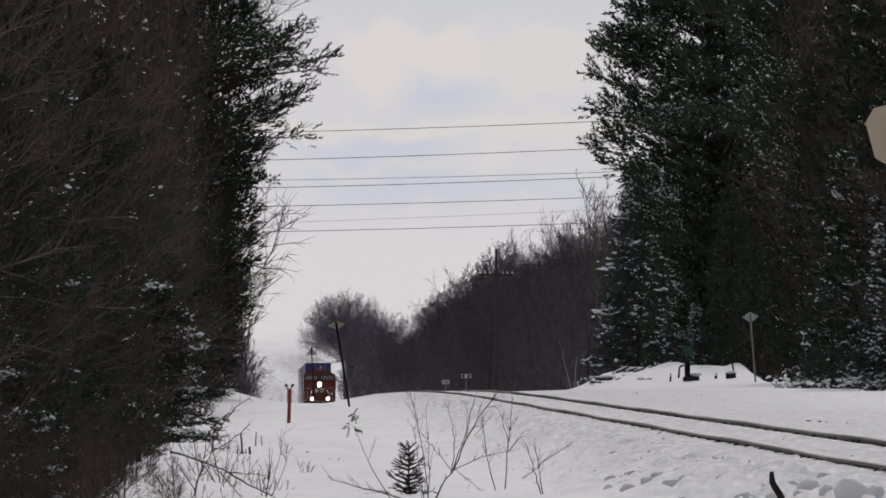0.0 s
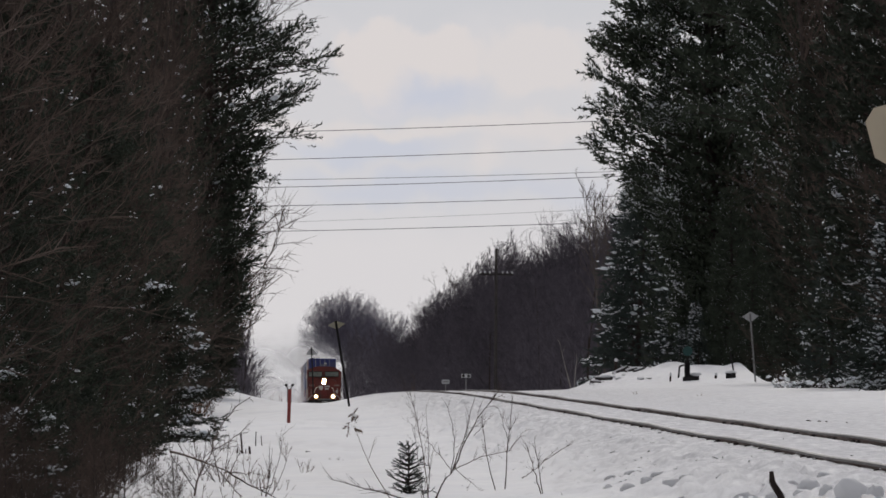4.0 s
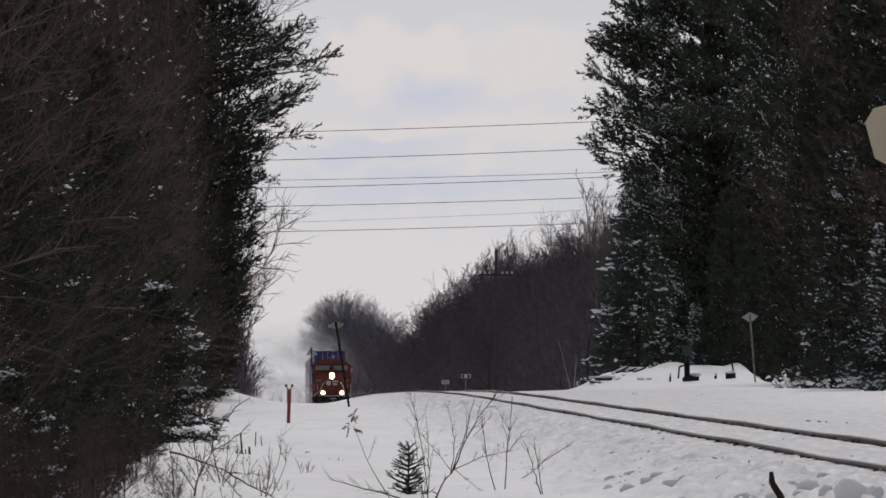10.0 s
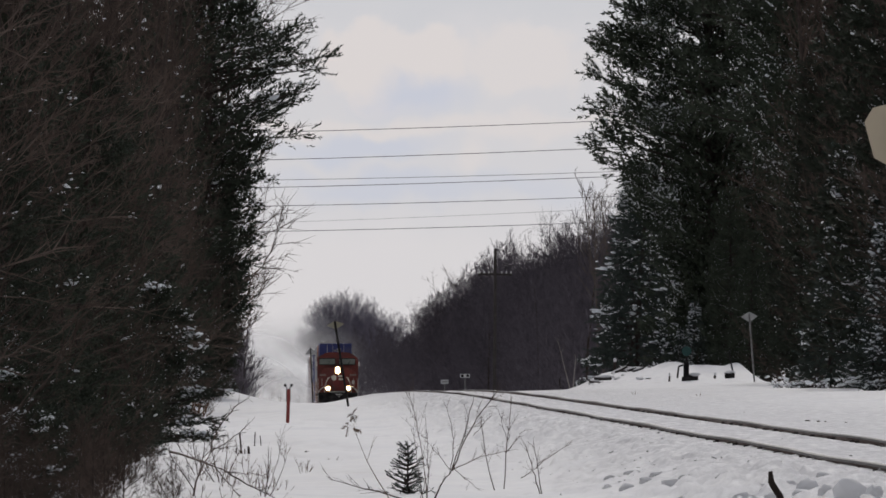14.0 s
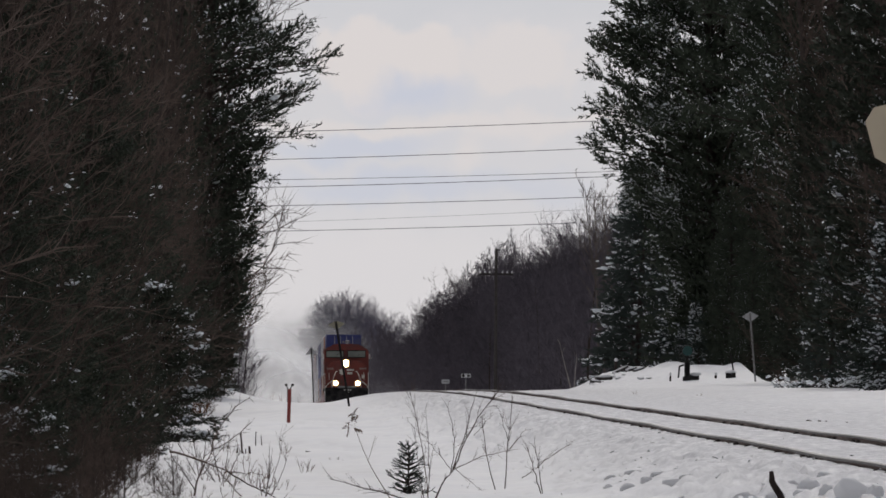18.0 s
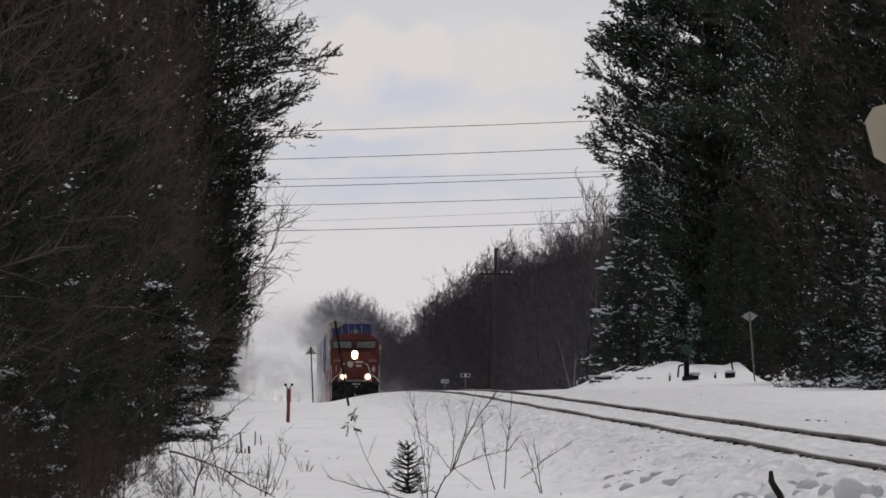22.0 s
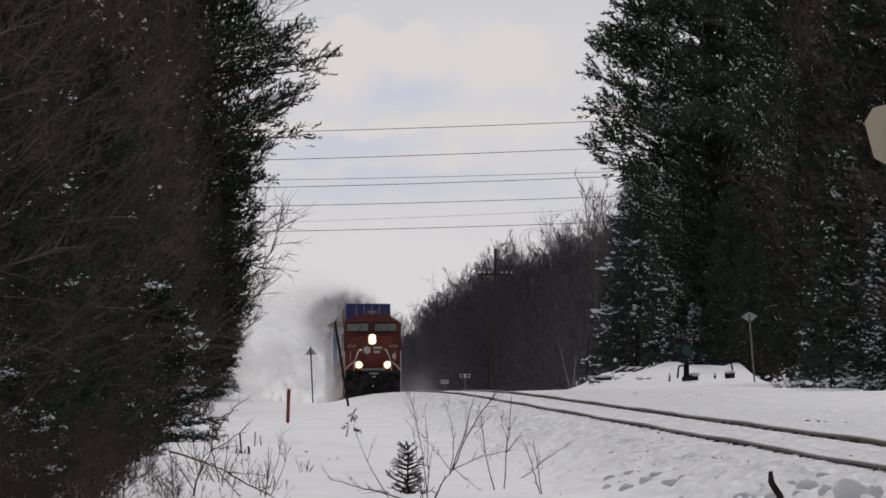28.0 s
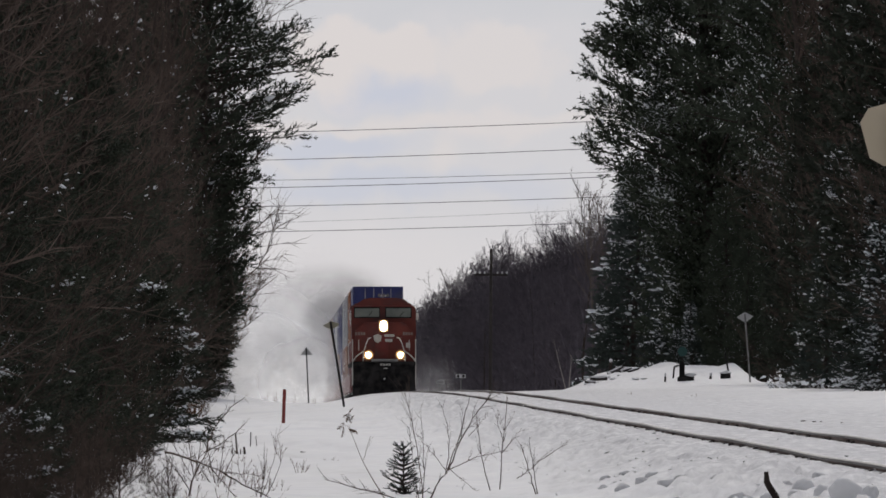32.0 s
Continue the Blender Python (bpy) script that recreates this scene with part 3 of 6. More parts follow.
def bare_tree(seed, height, spread, limbs=26, seconds=5, thirds=5, twig_r=0.008, low=0.12, mat=TWIG, bark=BARK, up=0.55, trunk_r=None, label="bare brown leafless tree standing in snow", snowy=0.0, limb_r=0.30, wild=1.0, fan=False, first=5, within=None, name="bare_tree", kind="tree"):
    rng = np.random.default_rng(seed)
    top = empty(name, pose(0, 0, 0), label, kind, "woods along the line" if kind == "tree" else "undergrowth along the line")
    trunk, crown, fine = [], [], []
    tr = trunk_r or height * 0.011
    stem = grow(rng, (0, 0, -0.3), (rng.normal(0, 0.04), rng.normal(0, 0.04), 1), height * 0.96, tr, 10, 0.045, 0.03, trunk)
    tips = []
    for i in range(limbs):
        u = low + (1 - low) * (i + rng.random()) / limbs
        k = min(int(u * 10), 9)
        base, w, r, _ = stem[k]
        base = base - w * rng.random() * height * 0.09
        a = rng.random() * 6.283
        reach = spread * (1.15 - 0.75 * u) * rng.uniform(0.7, 1.2)
        way = np.array([math.cos(a), math.sin(a), up + 0.6 * u])
        if fan:
            base = stem[first + i % 4][0]
            tip = math.acos(rng.uniform(-0.12, 1.0))
            way = np.array([math.cos(a) * math.sin(tip), math.sin(a) * math.sin(tip), math.cos(tip) + 0.05])
            reach = spread * rng.uniform(0.60, 0.78) * (1.0 + 0.10 * math.cos(tip))
        way /= np.linalg.norm(way)
        one = grow(rng, base, way, reach * 1.25, max(r * limb_r, twig_r * 2.0), 4, 0.13, 0.05, crown)
        for j in range(seconds):
            q, w2, r2, f = one[min(3, int(rng.random() ** 0.7 * 4))]
            q = q - w2 * rng.random() * reach * 0.3
            way2 = w2 + rng.normal(0, 0.55 * wild, 3) + np.array([0, 0, 0.25])
            two = grow(rng, q, way2 / np.linalg.norm(way2), reach * rng.uniform(0.3, 0.62), max(r2 * 0.6, twig_r * 1.4), 2, 0.2, 0.06, crown)
            for k3 in range(thirds):
                q3, w3, r3, f3 = two[int(rng.random() * 2)]
                q3 = q3 - w3 * rng.random() * reach * 0.22
                way3 = w3 + rng.normal(0, 0.6 * wild, 3) + np.array([0, 0, 0.2])
                three = grow(rng, q3, way3 / np.linalg.norm(way3), reach * rng.uniform(0.14, 0.32), twig_r, 1, 0.18, 0.06, fine)
                tips.append(three[0][0])
    if within:
        mid, wide, tall = within
        inside = lambda s: (s[1][0] ** 2 + s[1][1] ** 2) / wide ** 2 + ((s[1][2] - mid) / tall) ** 2 < 1 + 0.10 * math.sin(2.1 * s[1][0]) * math.sin(1.7 * s[1][1] + s[1][2])
        crown, fine = [s for s in crown if inside(s)], [s for s in fine if inside(s)]
    tube_object("trunk", trunk, bark, top, 6)
    tagged(twig_object("crown", crown, fine, mat, top, rng), kind="stuff")
    if snowy:
        keep = [t for t in tips if rng.random() < snowy]
        flakes(rng, np.array(keep), 0.004, 0.016, top)
    return top


def lump_shape():
    bm = bmesh.new()
    bmesh.ops.create_icosphere(bm, subdivisions=1, radius=1)
    v = np.array([x.co[:] for x in bm.verts])
    f = np.array([[x.index for x in y.verts] for y in bm.faces])
    bm.free()
    return v, f


LUMP_V, LUMP_F = lump_shape()


def flakes(rng, places, lo, hi, parent, flat=0.75, mat=SNOW_TUFT):
    """Pads of snow caught on the twigs."""
    n = len(places)
    if not n:
        return None
    sc = (lo + (hi - lo) * rng.random((n, 1, 1)) ** 2) * np.stack([rng.uniform(0.6, 2.6, n), rng.uniform(0.6, 2.6, n), flat * rng.uniform(0.5, 1.6, n)], -1)[:, None, :]
    v = LUMP_V[None] * (1 + rng.normal(0, 0.26, (n, len(LUMP_V), 1))) * sc
    v[:, :, 2] += v[:, :, 0] * rng.normal(0, 0.2, (n, 1)) + v[:, :, 1] * rng.normal(0, 0.2, (n, 1))
    v = v + places[:, None, :]
    f = LUMP_F[None] + (np.arange(n) * len(LUMP_V))[:, None, None]
    return tagged(mesh_object("snow", v.reshape(-1, 3).tolist(), f.reshape(-1, 3).tolist(), mat, parent, "pads of snow on the branches", smooth=True), kind="stuff")


def brush(rng, blades=15, length=0.42, hair=0.13, width=0.030):
    """A bottle-brush shoot of needles along +x."""
    v, f = [], []
    for i in range(blades):
        u = (i + rng.random()) / blades
        a = rng.random() * 6.283
        base = np.array([length * u, 0, 0])
        side = np.array([0, math.cos(a), math.sin(a)])
        tip = base + hair * (0.75 * side + 0.75 * np.array([1, 0, 0]))
        w = width * np.array([0.6, -math.sin(a) * 0.8, math.cos(a) * 0.8])
        k = len(v)
        v += [base - w, base + w, tip]
        f.append((k, k + 1, k + 2))
    return np.array(v), np.array(f)


def needles(rng, places, ways, size, mat, parent, name="needles", blades=15, hair=0.13, width=0.030):
    width *= math.sqrt(15 / blades) if blades > 4 else 1
    tv, tf = brush(rng, blades, 0.42, hair, width)
    n = len(places)
    w = ways / (np.linalg.norm(ways, axis=1)[:, None] + 1e-9)
    ref = np.tile(np.array([[0, 0, 1.0]]), (n, 1))
    s = np.cross(ref, w)
    s /= np.linalg.norm(s, axis=1)[:, None] + 1e-9
    t = np.cross(w, s)
    spin = rng.random(n) * 6.283
    s2 = s * np.cos(spin)[:, None] + t * np.sin(spin)[:, None]
    t2 = np.cross(w, s2)
    sc = size * rng.uniform(0.7, 1.25, n)
    v = (tv[None, :, 0:1] * w[:, None] + tv[None, :, 1:2] * s2[:, None] + tv[None, :, 2:3] * t2[:, None]) * sc[:, None, None] + places[:, None]
    f = tf[None] + (np.arange(n) * len(tv))[:, None, None]
    return mesh_object(name, v.reshape(-1, 3).tolist(), f.reshape(-1, 3).tolist(), mat, parent)


def conifer(seed, height, profile, low=0.1, whorls=26, per=6, shoots=16, size=1.0, droop=0.0, mat=NEEDLE, snowy=0.2, lean=0.0, flat=0.5,
            label="snow-dusted dark green pine tree", snow_size=(0.035, 0.08), curl=0.25, blades=15, name="pine_tree", dusty=0.0, tilt=0.18, patchy=0.0):
    """A trunk with whorls of limbs; each limb carries side twigs with brushes of needles. profile(u): reach in metres at a share u of the height."""
    rng = np.random.default_rng(seed)
    top = empty(name, pose(0, 0, 0), label, "tree", "woods along the line")
    trunk, limbs, places, ways = [], [], [], []
    stem = grow(rng, (0, 0, -0.3), (lean, 0, 1), height, height * 0.012 + 0.03, 8, 0.02, 0.02, trunk)
    for i in range(whorls):
        u = low + (0.99 - low) * (i + 0.5 * rng.random()) / whorls
        k = min(int(u * 8), 7)
        base, w, r, _ = stem[k]
        base = base - w * ((k + 1) / 8 - u) * height
        for j in range(per):
            a = 6.283 * (j + rng.random()) / per + i * 1.7
            reach = profile(u) * rng.uniform(0.72, 1.1)
            if reach < 0.012 * height:
                continue
            way = np.array([math.cos(a), math.sin(a), tilt - droop + 0.3 * u])
            way /= np.linalg.norm(way)
            one = grow(rng, base, way, reach, 0.014 + 0.010 * reach, 4, 0.07, 0.035 * (1 - droop), limbs)
            n = max(4, int(shoots * (0.35 + reach / 4)))
            for m in range(n):
                f = 0.22 + 0.78 * rng.random() ** 0.75
                kk = min(int(f * 4), 3)
                q, w2, _, _ = one[kk]
                start = base if kk == 0 else one[kk - 1][0]
                p = start + (q - start) * (f * 4 - kk)
                side = np.array([-w2[1], w2[0], 0]) * rng.normal(0, 1) + np.array([0, 0, rng.normal(0.05, flat)])
                off = side * reach * 0.20 * (1.15 - f) + rng.normal(0, 0.05 * min(1.0, size), 3)
                places.append(p + off)
                ways.append(w2 * 0.9 + side * 0.55 + np.array([0, 0, curl - 0.4 * droop]) + rng.normal(0, 0.25, 3))
    places, ways = np.array(places), np.array(ways)
    tube_object("trunk", trunk, BARK, top, 7)
    tagged(tube_object("branchwork", limbs, BARK, top, 3), kind="stuff")
    tagged(needles(rng, places, ways, size, mat, top, "crown", blades), kind="stuff")
    k = 1.2 / size
    clump = np.sin(places[:, 0] * 2.3 * k + seed) + np.sin(places[:, 2] * 2.0 * k + 1) + np.sin(places[:, 1] * 1.7 * k)
    chance = snowy * (np.clip(clump - patchy, 0, 2.0) * 3 if patchy else np.clip(0.15 + 0.95 * clump, 0.03, 2.6))
    keep = rng.random(len(places)) < chance
    if keep.sum() > 3:
        flakes(rng, places[keep] + ways[keep] * 0.26 * size + np.array([0, 0, 0.16 * size]), snow_size[0], snow_size[1], top, 0.55)
    if dusty:
        keep = rng.random(len(places)) < dusty * np.clip(0.5 + 0.5 * clump, 0.1, 2.0)
        dust = needles(rng, places[keep] + np.array([0, 0, 0.04 * size]), ways[keep] + np.array([0, 0, 0.12]), size * 0.9, SNOW_TUFT, top, "snow_dust", 4, 0.085, 0.027)
        tagged(dust, "fine snow on the needles", kind="stuff")
    return top


def stand(tree, d, y, turn=0.0, scale=1.0, first=False, label="", lean=0.0):
    x, yy, z = at(d, y)
    m = pose(x, yy, z - 0.05, lean, 0, turn) @ Matrix.Diagonal((scale, scale, scale, 1))
    if first:
        tree.matrix_basis = m
        return tree
    return tagged(copy_thing(tree, m), label)


def forest(kinds, rows, seed):
    """Spread the kinds over strips (d0, d1, y0, y1, count, scale0, scale1), the first of each kind used in place."""
    rng = random.Random(seed)
    used = [False] * len(kinds)
    for d0, d1, y0, y1, count, s0, s1, which in rows:
        for i in range(count):
            k = rng.choice(which)
            y = y0 + (y1 - y0) * (i + rng.random()) / count
            stand(kinds[k], rng.uniform(d0, d1), y, rng.uniform(0, 360), rng.uniform(s0, s1), not used[k])
            used[k] = True


# bare hardwoods: twiggy ones for the edge of the woods, taller ones behind
brown = [bare_tree(11, 13.0, 2.3, 34, 6, 5), bare_tree(12, 11.5, 2.1, 34, 6, 5), bare_tree(13, 14.5, 2.4, 36, 6, 5), bare_tree(14, 9.0, 1.9, 32, 6, 5, low=0.03),
         bare_tree(15, 4.6, 1.5, 30, 6, 5, low=0.02, label="dense brown leafless thicket shrub in snow", name="bare_bush", kind="bush")]
twiggy = [bare_tree(41, 10.5, 1.2, 48, 6, 5, 0.0055, low=0.02, up=0.35, trunk_r=0.07, limb_r=0.16, label="slender brown leafless tree with tangled fine twigs", snowy=0.0015),
          bare_tree(42, 9.5, 1.3, 46, 6, 5, 0.0055, low=0.02, up=0.2, trunk_r=0.06, limb_r=0.16, label="slender brown leafless tree with tangled fine twigs", snowy=0.0015),
          bare_tree(43, 4.0, 1.0, 36, 6, 5, 0.005, low=0.01, up=0.5, trunk_r=0.035, label="tangled brown leafless brushwood in snow", name="bare_bush", kind="bush", snowy=0.006)]
forest(twiggy, [(-10.3, -9.2, 84, 200, 36, 0.9, 1.1, (0, 1)), (-9.8, -8.9, 200, 330, 20, 1.0, 1.25, (0, 1)), (-9.4, -8.3, 112, 260, 40, 0.5, 1.1, (2,)), (-9.3, -8.75, 116, 175, 10, 0.85, 1.0, (0, 1)), (-9.6, -8.9, 80, 112, 12, 0.35, 0.7, (2,)), (-8.5, -7.75, 100, 120, 16, 0.3, 0.5, (2,)), (-8.7, -7.75, 128, 168, 20, 0.25, 0.42, (2,)), (-8.5, -7.75, 172, 194, 12, 0.16, 0.28, (2,)), (-8.3, -7.4, 300, 346, 14, 0.35, 0.6, (2,)), (-9.5, -8.6, 90, 106, 12, 0.35, 0.55, (2,)),
                (-9.4, -8.45, 90, 122, 22, 0.35, 0.7, (2,)), (-8.9, -7.9, 98, 126, 22, 0.25, 0.5, (2,)), (10.6, 13.0, 262, 340, 12, 1.1, 1.4, (0, 1)), (-8.3, -7.6, 300, 450, 12, 0.35, 0.6, (2,)), (-8.2, -7.3, 390, 490, 12, 0.4, 0.65, (2,)), (-8.1, -7.2, 110, 136, 14, 0.13, 0.24, (2,)), (-9.5, -8.7, 278, 335, 11, 0.95, 1.25, (0, 1)), (11.3, 12.6, 340, 378, 9, 1.2, 1.5, (0, 1))], 6)
forest(brown, [(-10.2, -9.0, 330, 560, 26, 0.9, 1.15, (0, 1, 2, 3)), (-9.9, -8.9, 260, 600, 22, 0.7, 1.1, (3, 4)), (-10.0, -9.2, 520, 640, 8, 0.7, 0.95, (3, 4)),
               (11.5, 15, 280, 420, 14, 0.9, 1.15, (0, 1, 2)), (11.6, 15, 480, 560, 10, 0.75, 1.0, (0, 1, 3)), (-8.4, -7.8, 340, 520, 12, 0.85, 1.05, (0, 1, 2))], 3)
grey = [bare_tree(21, 10.6, 4.6, 52, 7, 9, 0.0075, limb_r=0.30, trunk_r=0.055, bark=TWIG_GREY_HAZE, wild=0.9, fan=True, first=3, within=(7.2, 3.6, 5.4), mat=TWIG_GREY_HAZE, label="bare grey leafless tree in distant woods"),
        bare_tree(22, 11.0, 3.2, 46, 7, 9, 0.0075, limb_r=0.28, trunk_r=0.05, bark=TWIG_GREY_HAZE, wild=0.9, mat=TWIG_GREY_HAZE, up=0.5, low=0.03, within=(5.5, 3.4, 6.2), label="bare grey leafless tree in distant woods"),
        bare_tree(23, 11.5, 7.4, 120, 9, 9, 0.0115, limb_r=0.22, trunk_r=0.22, wild=0.75, fan=True, within=(8.6, 7.4, 8.0), mat=TWIG_FAR_HAZE, label="broad rounded leafless tree in the distance"),
        bare_tree(24, 6.0, 1.9, 34, 5, 5, 0.010, wild=0.7, mat=TWIG_GREY_HAZE, up=0.9, low=0.01, label="grey leafless undergrowth beside the distant line", name="bare_bush", kind="bush")]
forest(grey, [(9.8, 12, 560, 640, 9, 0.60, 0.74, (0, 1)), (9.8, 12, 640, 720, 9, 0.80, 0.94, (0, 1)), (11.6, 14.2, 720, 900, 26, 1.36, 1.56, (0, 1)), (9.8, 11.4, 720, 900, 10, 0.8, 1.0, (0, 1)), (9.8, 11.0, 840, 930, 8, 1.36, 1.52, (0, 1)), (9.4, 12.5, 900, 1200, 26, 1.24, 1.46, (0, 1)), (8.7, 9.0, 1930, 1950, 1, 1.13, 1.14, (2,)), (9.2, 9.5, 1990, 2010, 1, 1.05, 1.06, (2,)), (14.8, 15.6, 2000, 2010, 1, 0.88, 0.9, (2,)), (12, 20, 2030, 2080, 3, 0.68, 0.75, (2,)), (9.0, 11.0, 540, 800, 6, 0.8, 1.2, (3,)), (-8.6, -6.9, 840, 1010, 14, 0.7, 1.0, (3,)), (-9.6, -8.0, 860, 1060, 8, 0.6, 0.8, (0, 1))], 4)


def joined(kinds, rows, seed, name, label, mat):
    """Woods too dense or too far off to count: one object."""
    rng = random.Random(seed)
    verts, faces, base = [], [], 0
    for d0, d1, y0, y1, count, s0, s1 in rows:
        for i in range(count):
            src = rng.choice(kinds)
            y = y0 + (y1 - y0) * (i + rng.random()) / count
            x, yy, z = at(rng.uniform(d0, d1), y)
            a, k = rng.uniform(0, 6.283), rng.uniform(s0, s1)
            for ch in src.children:
                if ch.name.startswith("snow"):
                    continue
                me = ch.data
                v = np.empty(len(me.vertices) * 3)
                me.vertices.foreach_get("co", v)
                v = v.reshape(-1, 3) * k
                c, s = math.cos(a), math.sin(a)
                v = np.stack([v[:, 0] * c - v[:, 1] * s + x, v[:, 0] * s + v[:, 1] * c + yy, v[:, 2] + z - 0.05], -1)
                verts.append(v)
                faces += [tuple(i + base for i in p.vertices) for p in me.polygons]
                base += len(v)
    ob = mesh_object(name, np.concatenate(verts).tolist(), faces, mat)
    return tagged(ob, label, "woods", kind="stuff")


joined(grey[:2], [(13, 24, 600, 1150, 26, 1.0, 1.15), (10.5, 16, 560, 900, 34, 0.7, 0.92), (9.5, 14, 900, 1250, 16, 0.85, 1.1), (10.0, 16, 1250, 1400, 12, 0.8, 0.95), (12.0, 20, 1400, 1850, 22, 0.6, 0.8)], 8, "far_woods", "grey leafless woods far behind along the line", TWIG_GREY_HAZE)
joined([grey[3]], [(9.0, 13, 560, 1150, 34, 0.8, 1.2), (7.0, 17, 1500, 1900, 26, 1.3, 1.9)], 10, "far_undergrowth", "grey leafless undergrowth below the distant woods", TWIG_GREY_HAZE)
joined([brown[0], brown[3], brown[4]], [(-13.5, -10.6, 150, 560, 24, 0.9, 1.2), (11.5, 20, 300, 560, 26, 0.8, 1.2)], 12, "inner_woods", "brown leafless woods behind the first row of trees", TWIG)

reaching = bare_tree(45, 15.0, 4.6, 18, 6, 5, 0.007, trunk_r=0.075, limb_r=0.35, low=0.60, up=0.35, label="tall bare tree with long reaching top twigs")
stand(reaching, -7.4, 356, 40, 1.0, True)
stand(reaching, -7.7, 362, 160, 1.0)
stand(reaching, -7.8, 350, 275, 1.05)
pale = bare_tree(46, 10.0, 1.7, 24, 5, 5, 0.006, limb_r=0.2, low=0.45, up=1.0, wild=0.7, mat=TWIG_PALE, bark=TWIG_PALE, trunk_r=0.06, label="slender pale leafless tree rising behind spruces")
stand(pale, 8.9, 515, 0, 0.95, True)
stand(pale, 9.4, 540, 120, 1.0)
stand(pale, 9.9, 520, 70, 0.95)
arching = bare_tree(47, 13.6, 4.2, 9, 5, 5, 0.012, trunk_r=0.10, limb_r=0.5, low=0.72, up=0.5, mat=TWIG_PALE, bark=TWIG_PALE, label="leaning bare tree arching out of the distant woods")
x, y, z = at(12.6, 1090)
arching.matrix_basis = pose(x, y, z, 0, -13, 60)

# pines and spruces
def broad(u):
    return 6.3 * max(0.0, 1 - u) ** 0.45 * (0.25 + 0.75 * min(1, max(0, (u - 0.20) / 0.18)))


big_pine = conifer(31, 21.0, broad, 0.05, 38, 8, 44, 1.2, blades=9, snowy=0.14, label="tall dense dark pine dusted with snow", snow_size=(0.02, 0.065), dusty=0.75, tilt=0.1)
stand(big_pine, 11.05, 446, 0, 1.05, True)
stand(big_pine, 13.6, 396, 130, 1.05)
dark_pine = conifer(36, 19.0, lambda u: 3.6 * max(0.0, 1 - u) ** 0.5, 0.03, 34, 7, 24, 1.25, blades=10, snowy=0.02, label="dark pine behind the woods' edge", snow_size=(0.02, 0.06), dusty=0.10, tilt=0.1)
stand(dark_pine, 12.0, 322, 0, 1.0, True)
stand(dark_pine, 15.2, 350, 250, 1.15)
stand(dark_pine, 14.6, 300, 200, 1.1)
stand(dark_pine, 13.0, 448, 100, 0.9)
stand(dark_pine, 12.5, 472, 160, 1.05)
stand(dark_pine, 14.8, 440, 330, 1.1)
stand(dark_pine, 11.05, 431, 70, 0.36)
stand(dark_pine, 11.5, 427, 200, 0.30)
stand(dark_pine, 11.6, 372, 40, 0.55)
stand(dark_pine, 13.2, 358, 290, 0.8)
spruce = conifer(32, 9.5, lambda u: 2.3 * (1 - u) ** 0.8, 0.05, 28, 6, 18, 0.95, droop=0.35, mat=NEEDLE_BLUE, snowy=0.40, dusty=0.25, snow_size=(0.03, 0.10), name="spruce_tree",
                 label="green spruce with snow clumps on its boughs", curl=0.05)
stand(spruce, 9.05, 478, 0, 1.0, True)
stand(spruce, 10.8, 470, 100, 0.8)
stand(spruce, 10.3, 444, 150, 0.34)
stand(spruce, 9.6, 500, 60, 1.05)
stand(spruce, 9.4, 440, 10, 0.22)
stand(spruce, 9.9, 335, 20, 0.52)
stand(spruce, 10.6, 322, 80, 0.6)
stand(spruce, 10.2, 308, 150, 0.5)
stand(spruce, 11.4, 350, 190, 0.8)
def boughs(u):
    """Thin at the foot, then one great spray of boughs near the top."""
    return float(np.interp(u, (0, 0.06, 0.11, 0.14, 0.28, 0.43, 0.47, 0.50, 0.60, 0.65, 0.69, 1), (0.4, 0.6, 0.95, 1.2, 1.5, 1.8, 1.9, 3.1, 3.5, 3.9, 1.7, 0.3)))


edge_pine = conifer(33, 15.5, boughs, 0.015, 46, 8, 36, 0.8, dusty=0.3, blades=10, tilt=-0.06, curl=0.35, snowy=0.02, label="dark pine with a spreading upper bough")
stand(edge_pine, -7.9, 348, 0, 1.0, True)
slim_pine = conifer(34, 14.0, lambda u: 2.0 * (1 - u) ** 0.6, 0.10, 24, 6, 16, 1.05, snowy=0.05, dusty=0.08, snow_size=(0.03, 0.10), label="dark green pine among bare trees")
rnd = random.Random(9)
for i, (d, y) in enumerate([(-8.9, 310), (-8.7, 390), (-8.4, 430), (-8.7, 470), (-9.6, 265), (-8.6, 520)]):
    stand(slim_pine, d, y, rnd.uniform(0, 360), rnd.uniform(0.85, 1.1), i == 0)
near_pine = conifer(37, 9.0, lambda u: 1.9 * (1 - u) ** 0.6, 0.08, 24, 6, 44, 0.48, blades=11, snowy=0.10, dusty=0.0, patchy=1.5, snow_size=(0.013, 0.034), label="dark green pine with clumps of snow among tangled bare trees")
for i, (d, y, k) in enumerate([(-8.9, 228, 0.85), (-8.75, 205, 0.72), (-9.0, 178, 0.72), (-9.15, 160, 0.7), (-9.2, 142, 0.5), (-9.35, 128, 0.45), (-9.9, 215, 1.2), (-10.2, 150, 1.1), (-9.6, 136, 0.9), (-10.2, 122, 1.0), (-9.7, 110, 0.8), (-10.1, 98, 0.9), (-9.25, 126, 0.95), (-8.6, 143, 0.72), (-8.95, 112, 0.62), (-8.7, 118, 0.36), (-8.1, 166, 0.30), (-8.3, 151, 0.28), (-8.25, 139, 0.24), (-8.2, 178, 0.34), (-8.5, 131, 0.3)]):
    stand(near_pine, d, y, rnd.uniform(0, 360), k, i == 0)
